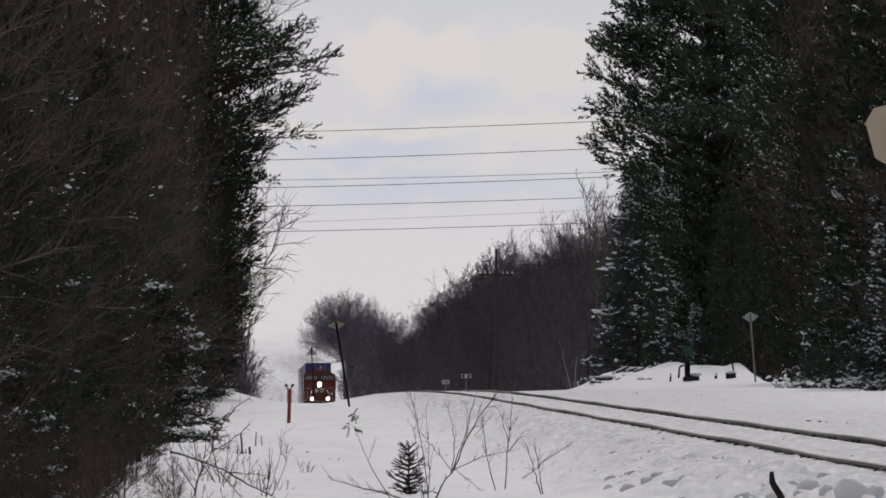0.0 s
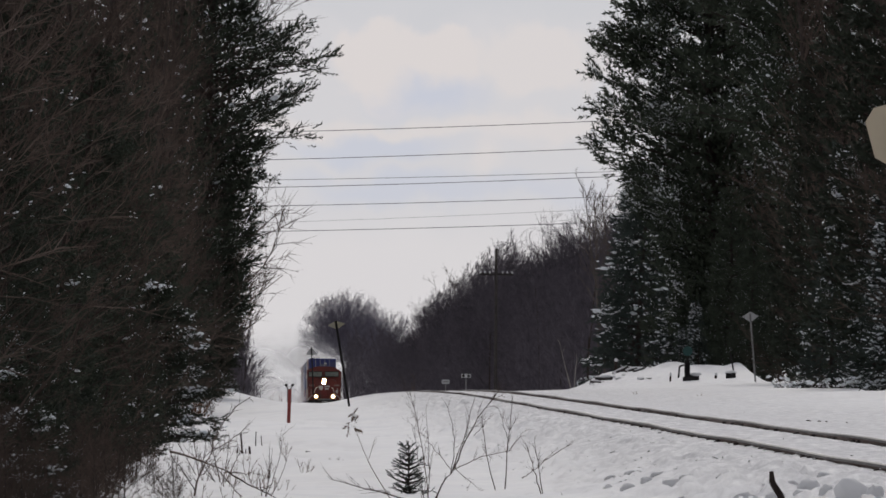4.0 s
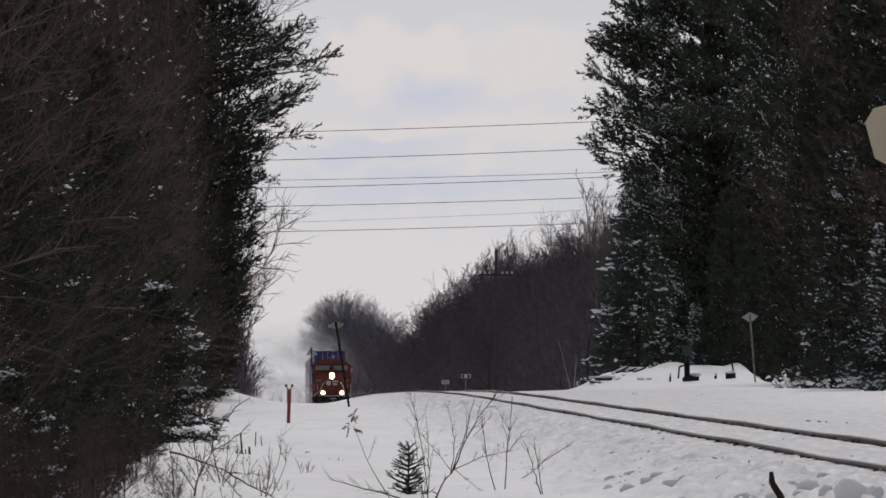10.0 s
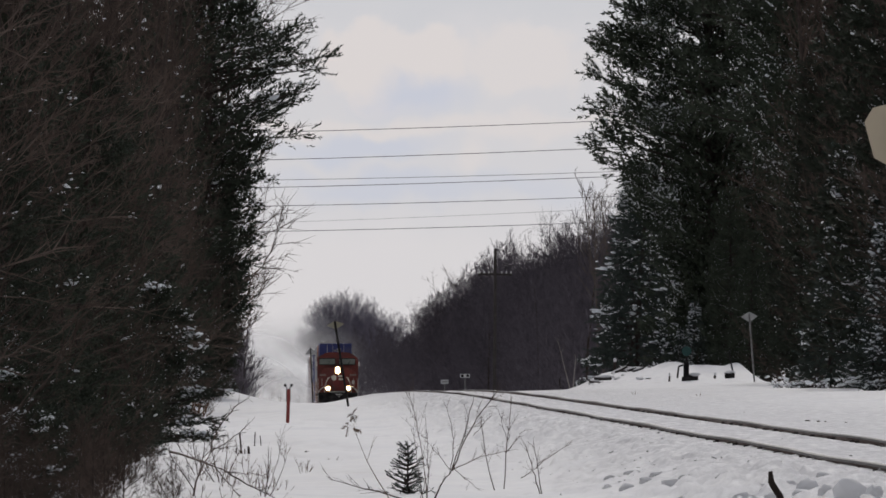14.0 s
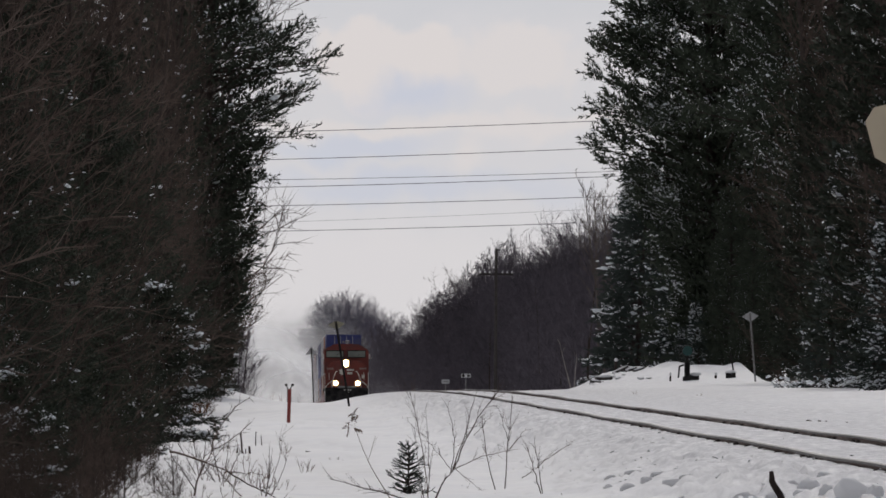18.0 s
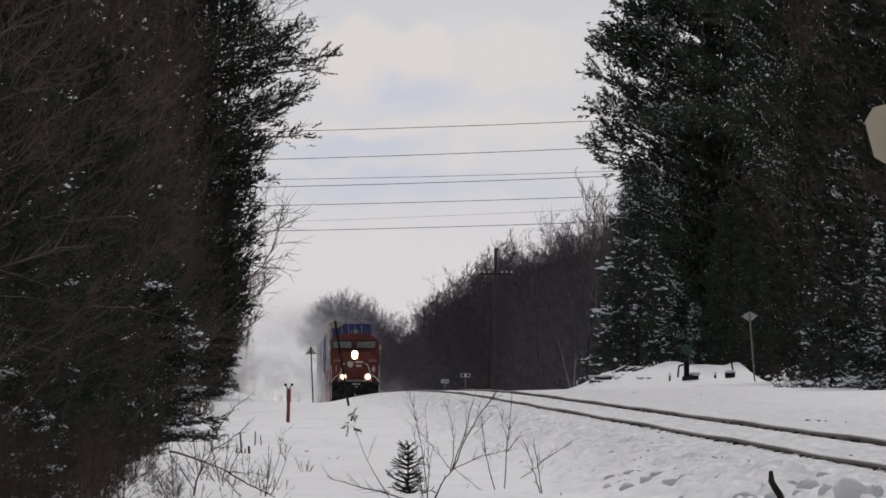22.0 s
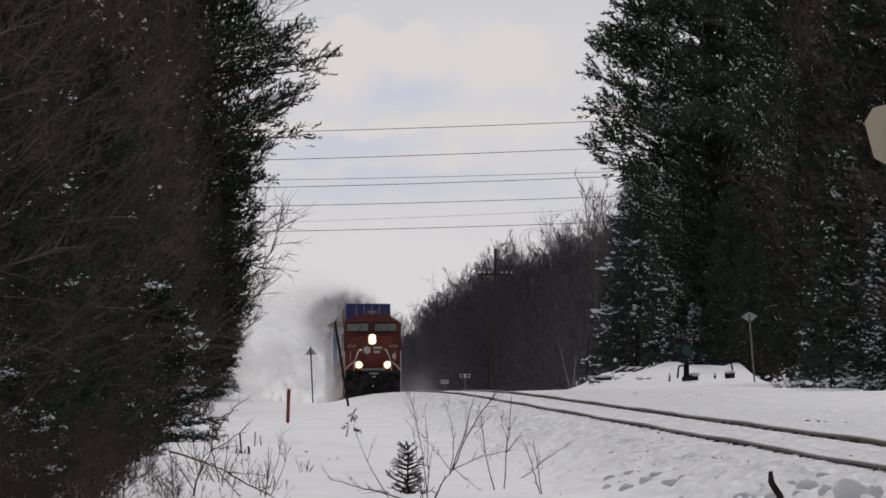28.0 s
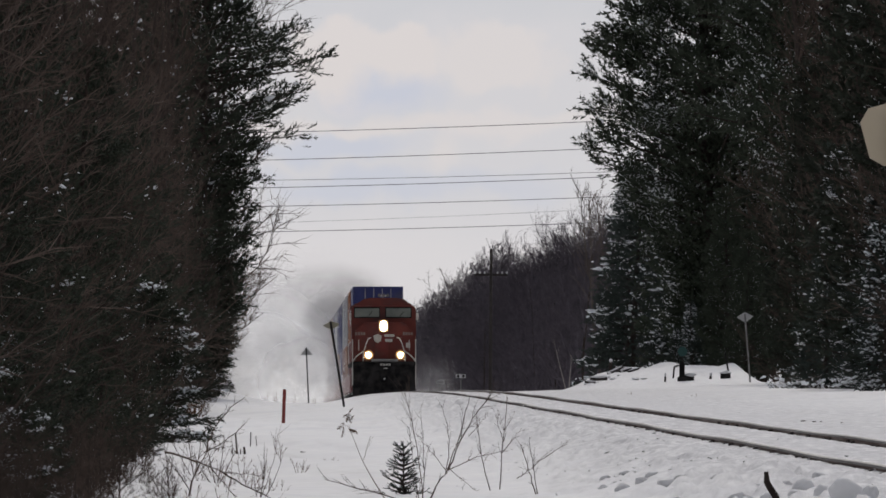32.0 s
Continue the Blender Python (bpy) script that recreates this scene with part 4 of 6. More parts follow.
young = conifer(35, 3.6, lambda u: 1.95 * (1 - u) ** 0.8, 0.06, 15, 7, 62, 0.40, droop=0.30, mat=NEEDLE, snowy=0.85, dusty=0.6, snow_size=(0.012, 0.030), name="spruce_tree",
                label="young spruce with snow on its tiered boughs", curl=0.0, flat=0.22, patchy=0.2)
stand(young, -8.1, 200, 0, 0.84, True)
stand(young, -8.7, 108, 30, 0.5)
stand(young, -9.1, 118, 200, 0.7)
stand(young, -9.0, 172, 140, 0.8)
stand(young, -9.6, 146, 60, 0.9)
stand(young, -7.2, 464, 60, 0.26)
stand(young, -7.6, 455, 10, 0.4)


# ---- the train ----
def car_pose(y):
    """Where a vehicle stands whose front is at y on the line, nose towards the camera (its -y)."""
    grade = math.degrees(math.atan2(float(rail_z(y + 12) - rail_z(y)), 12))
    return pose(float(track_x(y)), y, float(rail_z(y)) + 0.04, grade, 0, math.degrees(LEAN))


def front_y(t):
    return 1142.0 - 18.15 * t


MOVING = []


def carried_by_train(ob, back):
    ob.matrix_basis = car_pose(front_y(0) + back)
    MOVING.append((ob, back))
    return ob


def tube_run(points, r, sides=6):
    bm = bmesh.new()
    for p, q in zip(points, points[1:]):
        add_rod(bm, p, q, r, None, sides)
    return bm


def disc(bm, x, y, z, r, depth, sides=16):
    """A short cylinder along y."""
    return add_rod(bm, (x, y, z), (x, y + depth, z), r, None, sides)


def bogie(parent, y, axles, wheel_r=0.5):
    truck = part("bogie_frame", add_box(add_box(bmesh.new(), -1.12, -0.98, y - axles, y + axles, 0.5, 0.85, 0.05), 0.98, 1.12, y - axles, y + axles, 0.5, 0.85, 0.05), BLACK, parent)
    for k in range(axles):
        yy = y + (k - (axles - 1) / 2) * 1.85
        ax = part("wheelset", rod((-0.8, yy, wheel_r), (0.8, yy, wheel_r), 0.09), BLACK, truck)
        ax.parent = truck
        for s in (-1, 1):
            part("wheel", rod((s * 0.72, yy, wheel_r), (s * 0.83, yy, wheel_r), wheel_r, None, 20), STEEL, truck)


def locomotive():
    top = empty("locomotive", pose(0, 0, 0), "red diesel freight locomotive with lit headlights", "locomotive", "train")
    W = 1.54
    cab = [(-W, 1.72), (W, 1.72), (W, 4.22), (1.44, 4.38), (0.92, 4.72), (0.6, 4.77), (-0.6, 4.77), (-0.92, 4.72), (-1.44, 4.38), (-W, 4.22)]
    part("cab", prism(cab, 2.1, 5.0), RED, top)
    nose = prism([(-1.36, 1.72), (1.36, 1.72), (1.36, 3.2), (0.95, 3.62), (-0.95, 3.62), (-1.36, 3.2)], 0.95, 2.1)
    bmesh.ops.bevel(nose, geom=list(nose.edges), offset=0.06, segments=2, affect="EDGES")
    part("nose", nose, RED, top, "red wide nose with rounded edges")
    part("nose_door", box(-0.42, 0.2, 0.925, 0.96, 1.85, 3.15, 0.02), DARK_RED, top)
    part("brow", box(-1.4, 1.4, 2.02, 2.12, 4.35, 4.41, 0.01), DARK_RED, top)
    for x0, x1 in ((-1.42, -0.18), (0.08, 1.33)):
        win = part("windshield", box(x0 + 0.04, x1 - 0.04, 2.075, 2.12, 3.86, 4.27), GLASS, top, "grey-green cab windshield")
        fr = add_box(bmesh.new(), x0, x1, 2.05, 2.12, 4.27, 4.32)
        add_box(fr, x0, x1, 2.05, 2.12, 3.81, 3.86)
        add_box(fr, x0, x0 + 0.04, 2.05, 2.12, 3.86, 4.27)
        add_box(fr, x1 - 0.04, x1, 2.05, 2.12, 3.86, 4.27)
        part("window_frame", fr, BLACK, win)
        part("wiper", rod(((x0 + x1) / 2, 2.05, 3.80), ((x0 + x1) / 2 + 0.25, 2.05, 4.12), 0.012), BLACK, win)
    # twin headlight in the nose, two bulbs one above the other
    house = part("headlight_housing", box(-0.26, 0.22, 0.86, 0.99, 3.10, 3.72, 0.06), BLACK, top)
    # wider discs and a panel with falling glow imitate glare round the bulbs
    halo = bmesh.new()
    rim = bmesh.new()
    for dz in (-0.075, 0.075):
        disc(halo, -0.02, 0.842 + 0.0005 * dz, 3.41 + dz, 0.215, 0.022, 24)
        disc(rim, -0.02, 0.828 + 0.0005 * dz, 3.41 + dz, 0.185, 0.016, 24)
    part("surround", box(-0.24, 0.20, 0.851, 0.862, 3.13, 3.69, 0.004), GLARE_OUTER, house)
    part("reflector", halo, GLARE_MID, house, "warm glowing discs that imitate headlight glare")
    part("lens", rim, LAMP_GLARE, house)
    for dz in (-0.075, 0.075):
        part("headlight", disc(bmesh.new(), -0.02, 0.812, 3.41 + dz, 0.150, 0.018, 24), LAMP, house, "glowing round headlight")
    for x in (-0.74, 0.78):
        # the cup and rings round each lens glow to imitate its glare
        cup = part("ditch_light", disc(bmesh.new(), x, 0.33, 2.03, 0.245, 0.2, 20), GLARE_OUTER, top, "glowing ditch light over the platform")
        part("reflector", disc(bmesh.new(), x, 0.318, 2.03, 0.20, 0.014, 20), GLARE_MID, cup)
        part("rim", disc(bmesh.new(), x, 0.304, 2.03, 0.160, 0.016, 20), LAMP_GLARE, cup)
        part("lens", disc(bmesh.new(), x, 0.290, 2.03, 0.122, 0.016, 20), LAMP, cup)
    # lettering too small to read: bars
    for x in (-1.12, 1.14):
        bars = bmesh.new()
        for k in range(4):
            add_box(bars, x - 0.24 + k * 0.125, x - 0.15 + k * 0.125, 0.932, 0.955, 2.98, 3.12)
        part("number_bars", bars, NUMBERS, top)
    crest = prism([(-0.50, 2.95), (-0.30, 3.04), (-0.10, 2.95), (-0.14, 2.70), (-0.30, 2.60), (-0.46, 2.70)], 0.885, 0.93)
    add_box(crest, 0.02, 0.50, 0.885, 0.93, 2.90, 3.02, 0.01)
    add_box(crest, 0.06, 0.40, 0.885, 0.93, 2.66, 2.80, 0.01)
    part("emblem", crest, CREAM, top, "pale painted emblem on the nose")
    part("marker_plate", box(1.05, 1.25, 0.93, 0.955, 2.38, 2.62), CREAM, top)
    # platform, steps, rails, pilot
    part("front_platform", box(-1.5, 1.5, 0.1, 2.2, 1.5, 1.72, 0.02), BLACK, top)
    part("anticlimber", box(-0.62, 0.66, -0.06, 0.12, 1.70, 1.84, 0.03), STEEL, top, "ribbed grey steel anticlimber")
    for s in (-1, 1):
        part("handrail", tube_run([(s * 0.62, 0.9, 2.86), (s * 0.74, 0.5, 2.82), (s * 0.86, 0.2, 2.55), (s * 0.98, 0.14, 2.15), (s * 1.0, 0.14, 1.74)], 0.026), CREAM, top, "cream handrail")
        part("handrail", tube_run([(s * 1.0, 0.14, 2.2), (s * 1.30, 0.16, 1.98), (s * 1.5, 0.2, 1.72), (s * 1.5, 0.2, 0.6)], 0.026), CREAM, top, "cream handrail")
        part("grab_iron", tube_run([(s * 1.2, 0.92, 2.75), (s * 1.2, 0.85, 2.7), (s * 1.2, 0.85, 2.3), (s * 1.2, 0.92, 2.25)], 0.02), CREAM, top)
        steps = bmesh.new()
        for k in range(3):
            add_box(steps, min(s * 1.02, s * 1.5), max(s * 1.02, s * 1.5), 0.35, 0.75, 0.45 + 0.36 * k, 0.5 + 0.36 * k)
        part("steps", steps, BLACK, top)
        part("side_handrail", tube_run([(s * 1.5, 0.3, 1.72), (s * 1.5, 0.3, 2.75), (s * 1.5, 2.0, 2.75)], 0.022), CREAM, top)
        part("side_handrail", tube_run([(s * 1.52, 5.2, 1.72), (s * 1.52, 5.2, 2.7), (s * 1.52, 21.6, 2.7), (s * 1.52, 21.6, 1.72)], 0.022), CREAM, top)
        part("mirror", box(s * 1.6 - 0.06, s * 1.6 + 0.06, 2.5, 2.56, 3.72, 4.05), CREAM, top, "pale mirror beside the cab")
        part("cab_side_window", box(s * 1.545 - 0.02, s * 1.545 + 0.02, 2.9, 4.3, 3.5, 4.15, 0.01), GLASS, top)
        part("walkway", box(min(s * 0.95, s * 1.52), max(s * 0.95, s * 1.52), 5.0, 21.9, 1.55, 1.72), BLACK, top)
    plough = bmesh.new()
    v = [plough.verts.new(p) for p in ((-1.5, 0.25, 1.5), (0, -0.1, 1.5), (1.5, 0.25, 1.5), (1.5, 0.15, 0.12), (0, -0.45, 0.10), (-1.5, 0.15, 0.12),
                                       (-1.5, 0.4, 1.5), (0, 0.15, 1.5), (1.5, 0.4, 1.5), (1.5, 0.4, 0.12), (0, 0.1, 0.10), (-1.5, 0.4, 0.12))]
    for f in ((0, 1, 4, 5), (1, 2, 3, 4), (6, 11, 10, 7), (7, 10, 9, 8), (0, 6, 7, 1), (1, 7, 8, 2), (2, 8, 9, 3), (3, 9, 10, 4), (4, 10, 11, 5), (5, 11, 6, 0)):
        plough.faces.new([v[i] for i in f])
    part("snow_plough", plough, BLACK, top, "black snow plough with worn steel")
    knuckle = add_box(bmesh.new(), -0.16, 0.16, -0.62, 0.1, 0.78, 1.06, 0.05)
    add_box(knuckle, -0.2, 0.06, -0.78, -0.55, 0.74, 1.1, 0.05)
    part("coupler", knuckle, BLACK, top)
    part("knuckle_pin", box(-0.04, 0.05, -0.80, -0.775, 0.86, 0.92), CREAM, top)
    part("uncoupling_lever", tube_run([(-1.3, -0.02, 1.36), (-0.5, -0.22, 1.34), (0.0, -0.30, 1.30), (0.16, -0.30, 1.30)], 0.018), BLACK, top)
    part("stencil_bar", box(-0.03, 0.16, -0.165, -0.14, 1.37, 1.42), CREAM, top)
    part("hose", tube_run([(0.4, 0.0, 1.2), (0.42, -0.3, 0.9), (0.36, -0.36, 0.6)], 0.03), BLACK, top)
    part("hose", tube_run([(-0.5, 0.0, 1.2), (-0.52, -0.3, 0.9), (-0.46, -0.36, 0.6)], 0.03), BLACK, top)
    glyphs = bmesh.new()
    for k in range(4):
        add_box(glyphs, -0.18 + k * 0.13, -0.09 + k * 0.13, -0.075, -0.04, 1.52, 1.62)
    part("plate_bars", glyphs, CREAM, top)
    # long hood and roof gear
    hood = prism([(-0.92, 1.72), (0.92, 1.72), (0.92, 4.1), (0.62, 4.42), (-0.62, 4.42), (-0.92, 4.1)], 5.0, 21.4)
    part("long_hood", hood, RED, top)
    part("radiator", prism([(-1.5, 3.5), (1.5, 3.5), (1.5, 4.5), (1.2, 4.68), (-1.2, 4.68), (-1.5, 4.5)], 16.8, 21.0), DARK_RED, top)
    part("exhaust_stack", box(-0.35, 0.35, 11.0, 12.4, 4.40, 4.66, 0.03), BLACK, top)
    horn = bmesh.new()
    for k in range(3):
        add_rod(horn, (-0.2 + 0.2 * k, 3.0, 4.9), (-0.2 + 0.2 * k, 2.65, 4.9), 0.03, 0.085)
    add_rod(horn, (0, 3.0, 4.74), (0, 3.0, 4.9), 0.03)
    part("horn", horn, STEEL, top)
    part("fuel_tank", box(-1.35, 1.35, 8.2, 14.0, 0.45, 1.5, 0.15), BLACK, top)
    part("frame", box(-1.3, 1.3, 0.2, 22.0, 1.3, 1.55), BLACK, top)
    bogie(top, 4.9, 3)
    bogie(top, 17.6, 3)
    return top


def container(mat, length=12.2, height=2.62, label=""):
    """Built from its front bottom edge backwards, with corrugated sides, posts and a doored end."""
    top = empty("shipping_container", pose(0, 0, 0), label, "container", "train")
    w, n = 1.25, int(length / 0.28)
    bm = bmesh.new()
    add_box(bm, -w + 0.05, w - 0.05, 0.06, length - 0.06, 0.05, height - 0.03)
    for k in range(n):
        y = 0.2 + k * (length - 0.4) / n
        for s in (-1, 1):
            add_box(bm, min(s * (w - 0.05), s * (w - 0.012)), max(s * (w - 0.05), s * (w - 0.012)), y, y + 0.15, 0.18, height - 0.16)
    part("body", bm, mat, top)
    for s in (-1, 1):
        for y in (0.0, length - 0.14):
            part("corner_post", box(s * (w - 0.08) - 0.08, s * (w - 0.08) + 0.08, y, y + 0.14, 0, height, 0.01), mat, top)
        part("top_rail", box(s * (w - 0.05) - 0.05, s * (w - 0.05) + 0.05, 0.14, length - 0.14, height - 0.13, height), mat, top)
        part("door", box(min(s * 0.01, s * (w - 0.17)), max(s * 0.01, s * (w - 0.17)), 0.012, 0.058, 0.12, height - 0.12, 0.008), mat, top)
        for x in (0.21, 0.64):
            part("lock_rod", rod((s * x, -0.012, 0.1), (s * x, -0.012, height - 0.1), 0.024, None, 6), GREY, top)
    part("header", box(-w + 0.16, w - 0.16, 0.0, 0.1, height - 0.12, height), mat, top)
    part("plate", box(0.12, 0.40, -0.012, 0.012, height - 0.50, height - 0.40), CREAM, top)
    part("plate", box(0.14, 0.34, -0.012, 0.012, height - 0.64, height - 0.55), CREAM, top)
    return top


def well_car():
    top = empty("well_car", pose(0, 0, 0), "low railway well wagon under stacked containers", "railway wagon", "train")
    part("side_sill", box(-1.42, -1.27, 1.2, 16.8, 0.4, 1.25, 0.03), DARK_RED, top)
    part("side_sill", box(1.27, 1.42, 1.2, 16.8, 0.4, 1.25, 0.03), DARK_RED, top)
    part("floor", box(-1.27, 1.27, 2.6, 15.4, 0.3, 0.4), BLACK, top)
    for y in (0.3, 15.4):
        part("end_platform", box(-1.3, 1.3, y, y + 2.3, 0.95, 1.15, 0.03), DARK_RED, top)
        bogie(top, y + 1.15, 2, 0.42)
    part("coupler", box(-0.12, 0.12, -0.4, 0.3, 0.7, 0.95, 0.03), STEEL, top)
    return top


first_engine = locomotive()
carried_by_train(first_engine, 0.0)
boxes = [container(BLUE, label="blue shipping container with door rods"), container(ORANGE, label="weathered orange shipping container"),
         container(MAROON, label="dull maroon shipping container"), container(GREY, label="plain grey steel shipping container")]
wagon = well_car()
order = [(2, 0), (2, 1), (1, 3), (2, 3), (0, 0), (1, 0), (0, 3), (2, 0), (3, 1), (0, 2), (1, 3)]
drawn = [False] * 4
for k, (low_box, high_box) in enumerate(order):
    back = 23.4 + 17.8 * k
    carried_by_train(wagon if k == 0 else copy_thing(wagon, pose(0, 0, 0)), back)
    for kind, z in ((low_box, 0.42), (high_box, 3.07)):
        if drawn[kind]:
            ob = copy_thing(boxes[kind], pose(0, 0, 0))
        else:
            ob, drawn[kind] = boxes[kind], True
        ob["rise"] = z - 0.06
        carried_by_train(ob, back + 2.9)


# ---- snow whipped up by the train, and its smoke: clouds of flakes that travel with it ----
def flake_cloud(name, seed, count, shape, size, mat, label):
    rng = np.random.default_rng(seed)
    c = shape(rng, count)
    a = rng.normal(0, 1, (count, 3, 3))
    a /= np.linalg.norm(a, axis=2)[:, :, None]
    v = c[:, None, :] + a * size * rng.uniform(0.5, 1.3, (count, 1, 1))
    f = np.arange(count * 3).reshape(-1, 3)
    ob = mesh_object(name, v.reshape(-1, 3).tolist(), f.tolist(), mat)
    return tagged(ob, label, "snow cloud", "train", "stuff")


def left_shape(rng, n):
    u = 3 + 175 * rng.random(n) ** 0.8
    grown = np.clip(0.15 + u / 45, 0, 1)
    x = -1.6 - 6.6 * grown * rng.random(n) ** 0.9
    z = rng.exponential(1.0, n) * (0.5 + 2.0 * grown) * (1.1 - 0.04 * np.abs(x + 1.6))
    roll = np.sin(u * 0.22 + 0.9 * x) * 0.35
    return np.stack([x, u, np.minimum(np.abs(z + roll * grown), 7.5)], -1)


def right_shape(rng, n):
    u = 3 + 130 * rng.random(n)
    grown = np.clip(0.2 + u / 60, 0, 1)
    x = 1.6 + 2.8 * grown * rng.random(n) ** 1.3
    z = rng.exponential(0.7, n) * (0.4 + 1.0 * grown)
    return np.stack([x, u, np.minimum(z, 4.0)], -1)


carried_by_train(flake_cloud("blown_snow", 51, 110000, left_shape, 0.016, DUST, "white powder snow whirled up beside the moving train"), 0.0)
carried_by_train(flake_cloud("blown_snow", 52, 12000, right_shape, 0.013, DUST, "thin powder snow whirled up beside the moving train"), 0.0)


def puff(name, seed, centre, size, mat, label):
    """One rounded billow of a drifting cloud."""
    bm = bmesh.new()
    bmesh.ops.create_icosphere(bm, subdivisions=4, radius=1)
    for v in bm.verts:
        v.co *= 0.93 + 0.13 * noise.noise(v.co * 1.6 + Vector((seed * 4.7, 0, 0))) + 0.06 * noise.noise(v.co * 4.1 + Vector((0, seed * 2.9, 0)))
    bmesh.ops.delete(bm, geom=[f for f in bm.faces if f.calc_center_median().y > 0.05], context="FACES")
    ob = part(name, bm, mat, smooth=True)
    tagged(ob, label, "snow cloud" if "snow" in name else "smoke", "train", "stuff")
    ob["rise"], ob["aside"] = centre[2], centre[0]
    carried_by_train(ob, centre[1])
    ob.scale = size
    return ob


WHITE_PUFF = "soft white billow of blown snow beside the train"
for k, (centre, size) in enumerate((((-3.9, 32, 1.0), (4.2, 13, 4.0)), ((-6.0, 82, 1.6), (6.8, 22, 6.2)), ((-6.5, 150, 2.6), (10.5, 30, 9.0)), ((-2.5, 225, 5.5), (9.5, 18, 7.5)))):
    puff("snow_billow", 1 + 11 * k, centre, size, SNOW_HAZE if k < 3 else FAR_HAZE, WHITE_PUFF)
puff("snow_billow", 4, (2.9, 34, 0.6), (1.9, 14, 1.9), THIN_HAZE, "thin low billow of blown snow")
puff("snow_billow", 5, (3.4, 80, 0.9), (2.6, 20, 2.4), THIN_HAZE, "thin low billow of blown snow")
puff("smoke_billow", 6, (-1.8, 85, 5.9), (4.8, 20, 2.5), SMOKE_HAZE, "thin grey billow of exhaust smoke")
puff("smoke_billow", 7, (-0.6, 118, 5.6), (4.6, 24, 2.4), SMOKE_HAZE, "thin grey billow of exhaust smoke")


# ---- signs, posts and the power line ----
def rhombus_sign(base, tip, w, h, mat, label, post_mat, depth=0.02, centre_drop=0.12, shape="rhombus", post_r=0.03):
    base, tip = Vector(base), Vector(tip)
    top = empty("trackside_sign", Matrix.Translation(base), label, "sign")
    way = tip - base
    part("post", rod((0, 0, -0.25), way, post_r, None, 8), post_mat, top)
    c = way - way.normalized() * centre_drop
    if shape == "rhombus":
        outline = [(-w / 2, 0.02), (0, h / 2), (w / 2, 0.02), (0.0, -h / 2)]
    else:
        outline = [(-w / 2, -h / 2), (0, h / 2), (w / 2, -h / 2)]
    bm = prism(outline, 0.02, 0.02 + depth)
    lean = math.degrees(math.atan2(way.x, way.z))
    bm.transform(Matrix.Translation(c) @ pose(0, 0, 0, 0, lean * 0.6, 0))
    part("plate", bm, mat, top)
    return top


rhombus_sign((-2.83, 360, -0.52), (-3.28, 360, 2.06), 0.54, 0.27, YELLOW, "faded yellow rhombus sign on a leaning dark post", BLACK, post_r=0.035)
rhombus_sign((-5.72, 522, -0.95), (-5.83, 522, 1.40), 0.56, 0.34, SIGN_GREY, "grey triangular trackside sign on a thin post", BLACK, shape="triangle", centre_drop=0.17)
rhombus_sign((10.64, 402, 0.12), (10.44, 402, 2.45), 0.58, 0.36, SIGN_GREY, "pale grey rhombus sign on a thin grey post", STEEL)


def board_sign(x, y, z, w, h, mat, label, dots):
    ground_z = float(land(x, y))
    top = empty("marker_board", pose(x, y, ground_z), label, "sign")
    part("post", rod((0, 0, -0.2), (0, 0, z - ground_z), 0.025), STEEL, top)
    part("board", box(-w / 2, w / 2, -0.05, -0.026, z - ground_z - h / 2, z - ground_z + h / 2, 0.006), mat, top)
    if dots:
        for s in (-1, 1):
            part("black_spot", disc(bmesh.new(), s * w * 0.28, -0.060, z - ground_z, h * 0.3, 0.01), BLACK, top)
        rim = bmesh.new()
        for a, b in ((-h / 2, -h / 2 + 0.025), (h / 2 - 0.025, h / 2)):
            add_box(rim, -w / 2, w / 2, -0.058, -0.046, z - ground_z + a, z - ground_z + b)
        part("border", rim, BLACK, top)
    else:
        part("worn_bars", box(-w * 0.3, w * 0.3, -0.058, -0.046, z - ground_z - 0.03, z - ground_z + 0.03), STEEL, top)
    return top


board_sign(1.0, 522, 0.13, 0.42, 0.22, WHITE, "small white board with two black spots on a post", True)
board_sign(0.11, 580, -0.26, 0.38, 0.20, SIGN_GREY, "small grey board on a post beside the track", False)

# red marker post
x, y, z = -3.42, 261.0, float(land(-3.42, 261.0))
red_post = empty("marker_post", pose(x, y, z, 0, 2.0, 0), "weathered red marker post standing in snow", "post")
part("post", box(-0.038, 0.038, -0.03, 0.03, -0.3, 0.72, 0.006), POST_RED, red_post)
part("cap", box(-0.032, 0.032, -0.025, 0.025, 0.72, 0.735), DARK_RED, red_post)

# pair of black discs on stalks, beyond the crest
x, y = -9.01, 690.0
z = float(land(x, y))
ind = empty("disc_marker", pose(x, y, z), "two small black discs on grey stalks in snow", "marker")
for dx in (-0.17, 0.20):
    part("stalk", rod((dx * 0.5, 0, -0.2), (dx * 0.5, 0, -0.82 - z), 0.04), STEEL, ind)
    part("arm", rod((dx * 0.5, 0, -0.84 - z), (dx, 0, -0.72 - z), 0.03), STEEL, ind)
    part("black_disc", disc(bmesh.new(), dx, -0.03, -0.70 - z, 0.085, 0.05), BLACK, ind)

# eight-sided sign plate seen from behind, tilted on its post
x, y = 2.78, 72.0
z = float(land(x, y))
octo = empty("octagonal_sign", pose(x, y, z), "plain tan back of an eight-sided road sign", "sign")
h, c, tip = 0.183, 0.112, radians(15)
corners = [(-h, c), (-h, -c), (-c, -h), (c, -h), (h, -c), (h, c), (c, h), (-c, h)]
plate = prism([(p * math.cos(tip) - q * math.sin(tip), 2.366 - z + p * math.sin(tip) + q * math.cos(tip)) for p, q in corners], 0.03, 0.036)
part("plate", plate, TAN, octo)
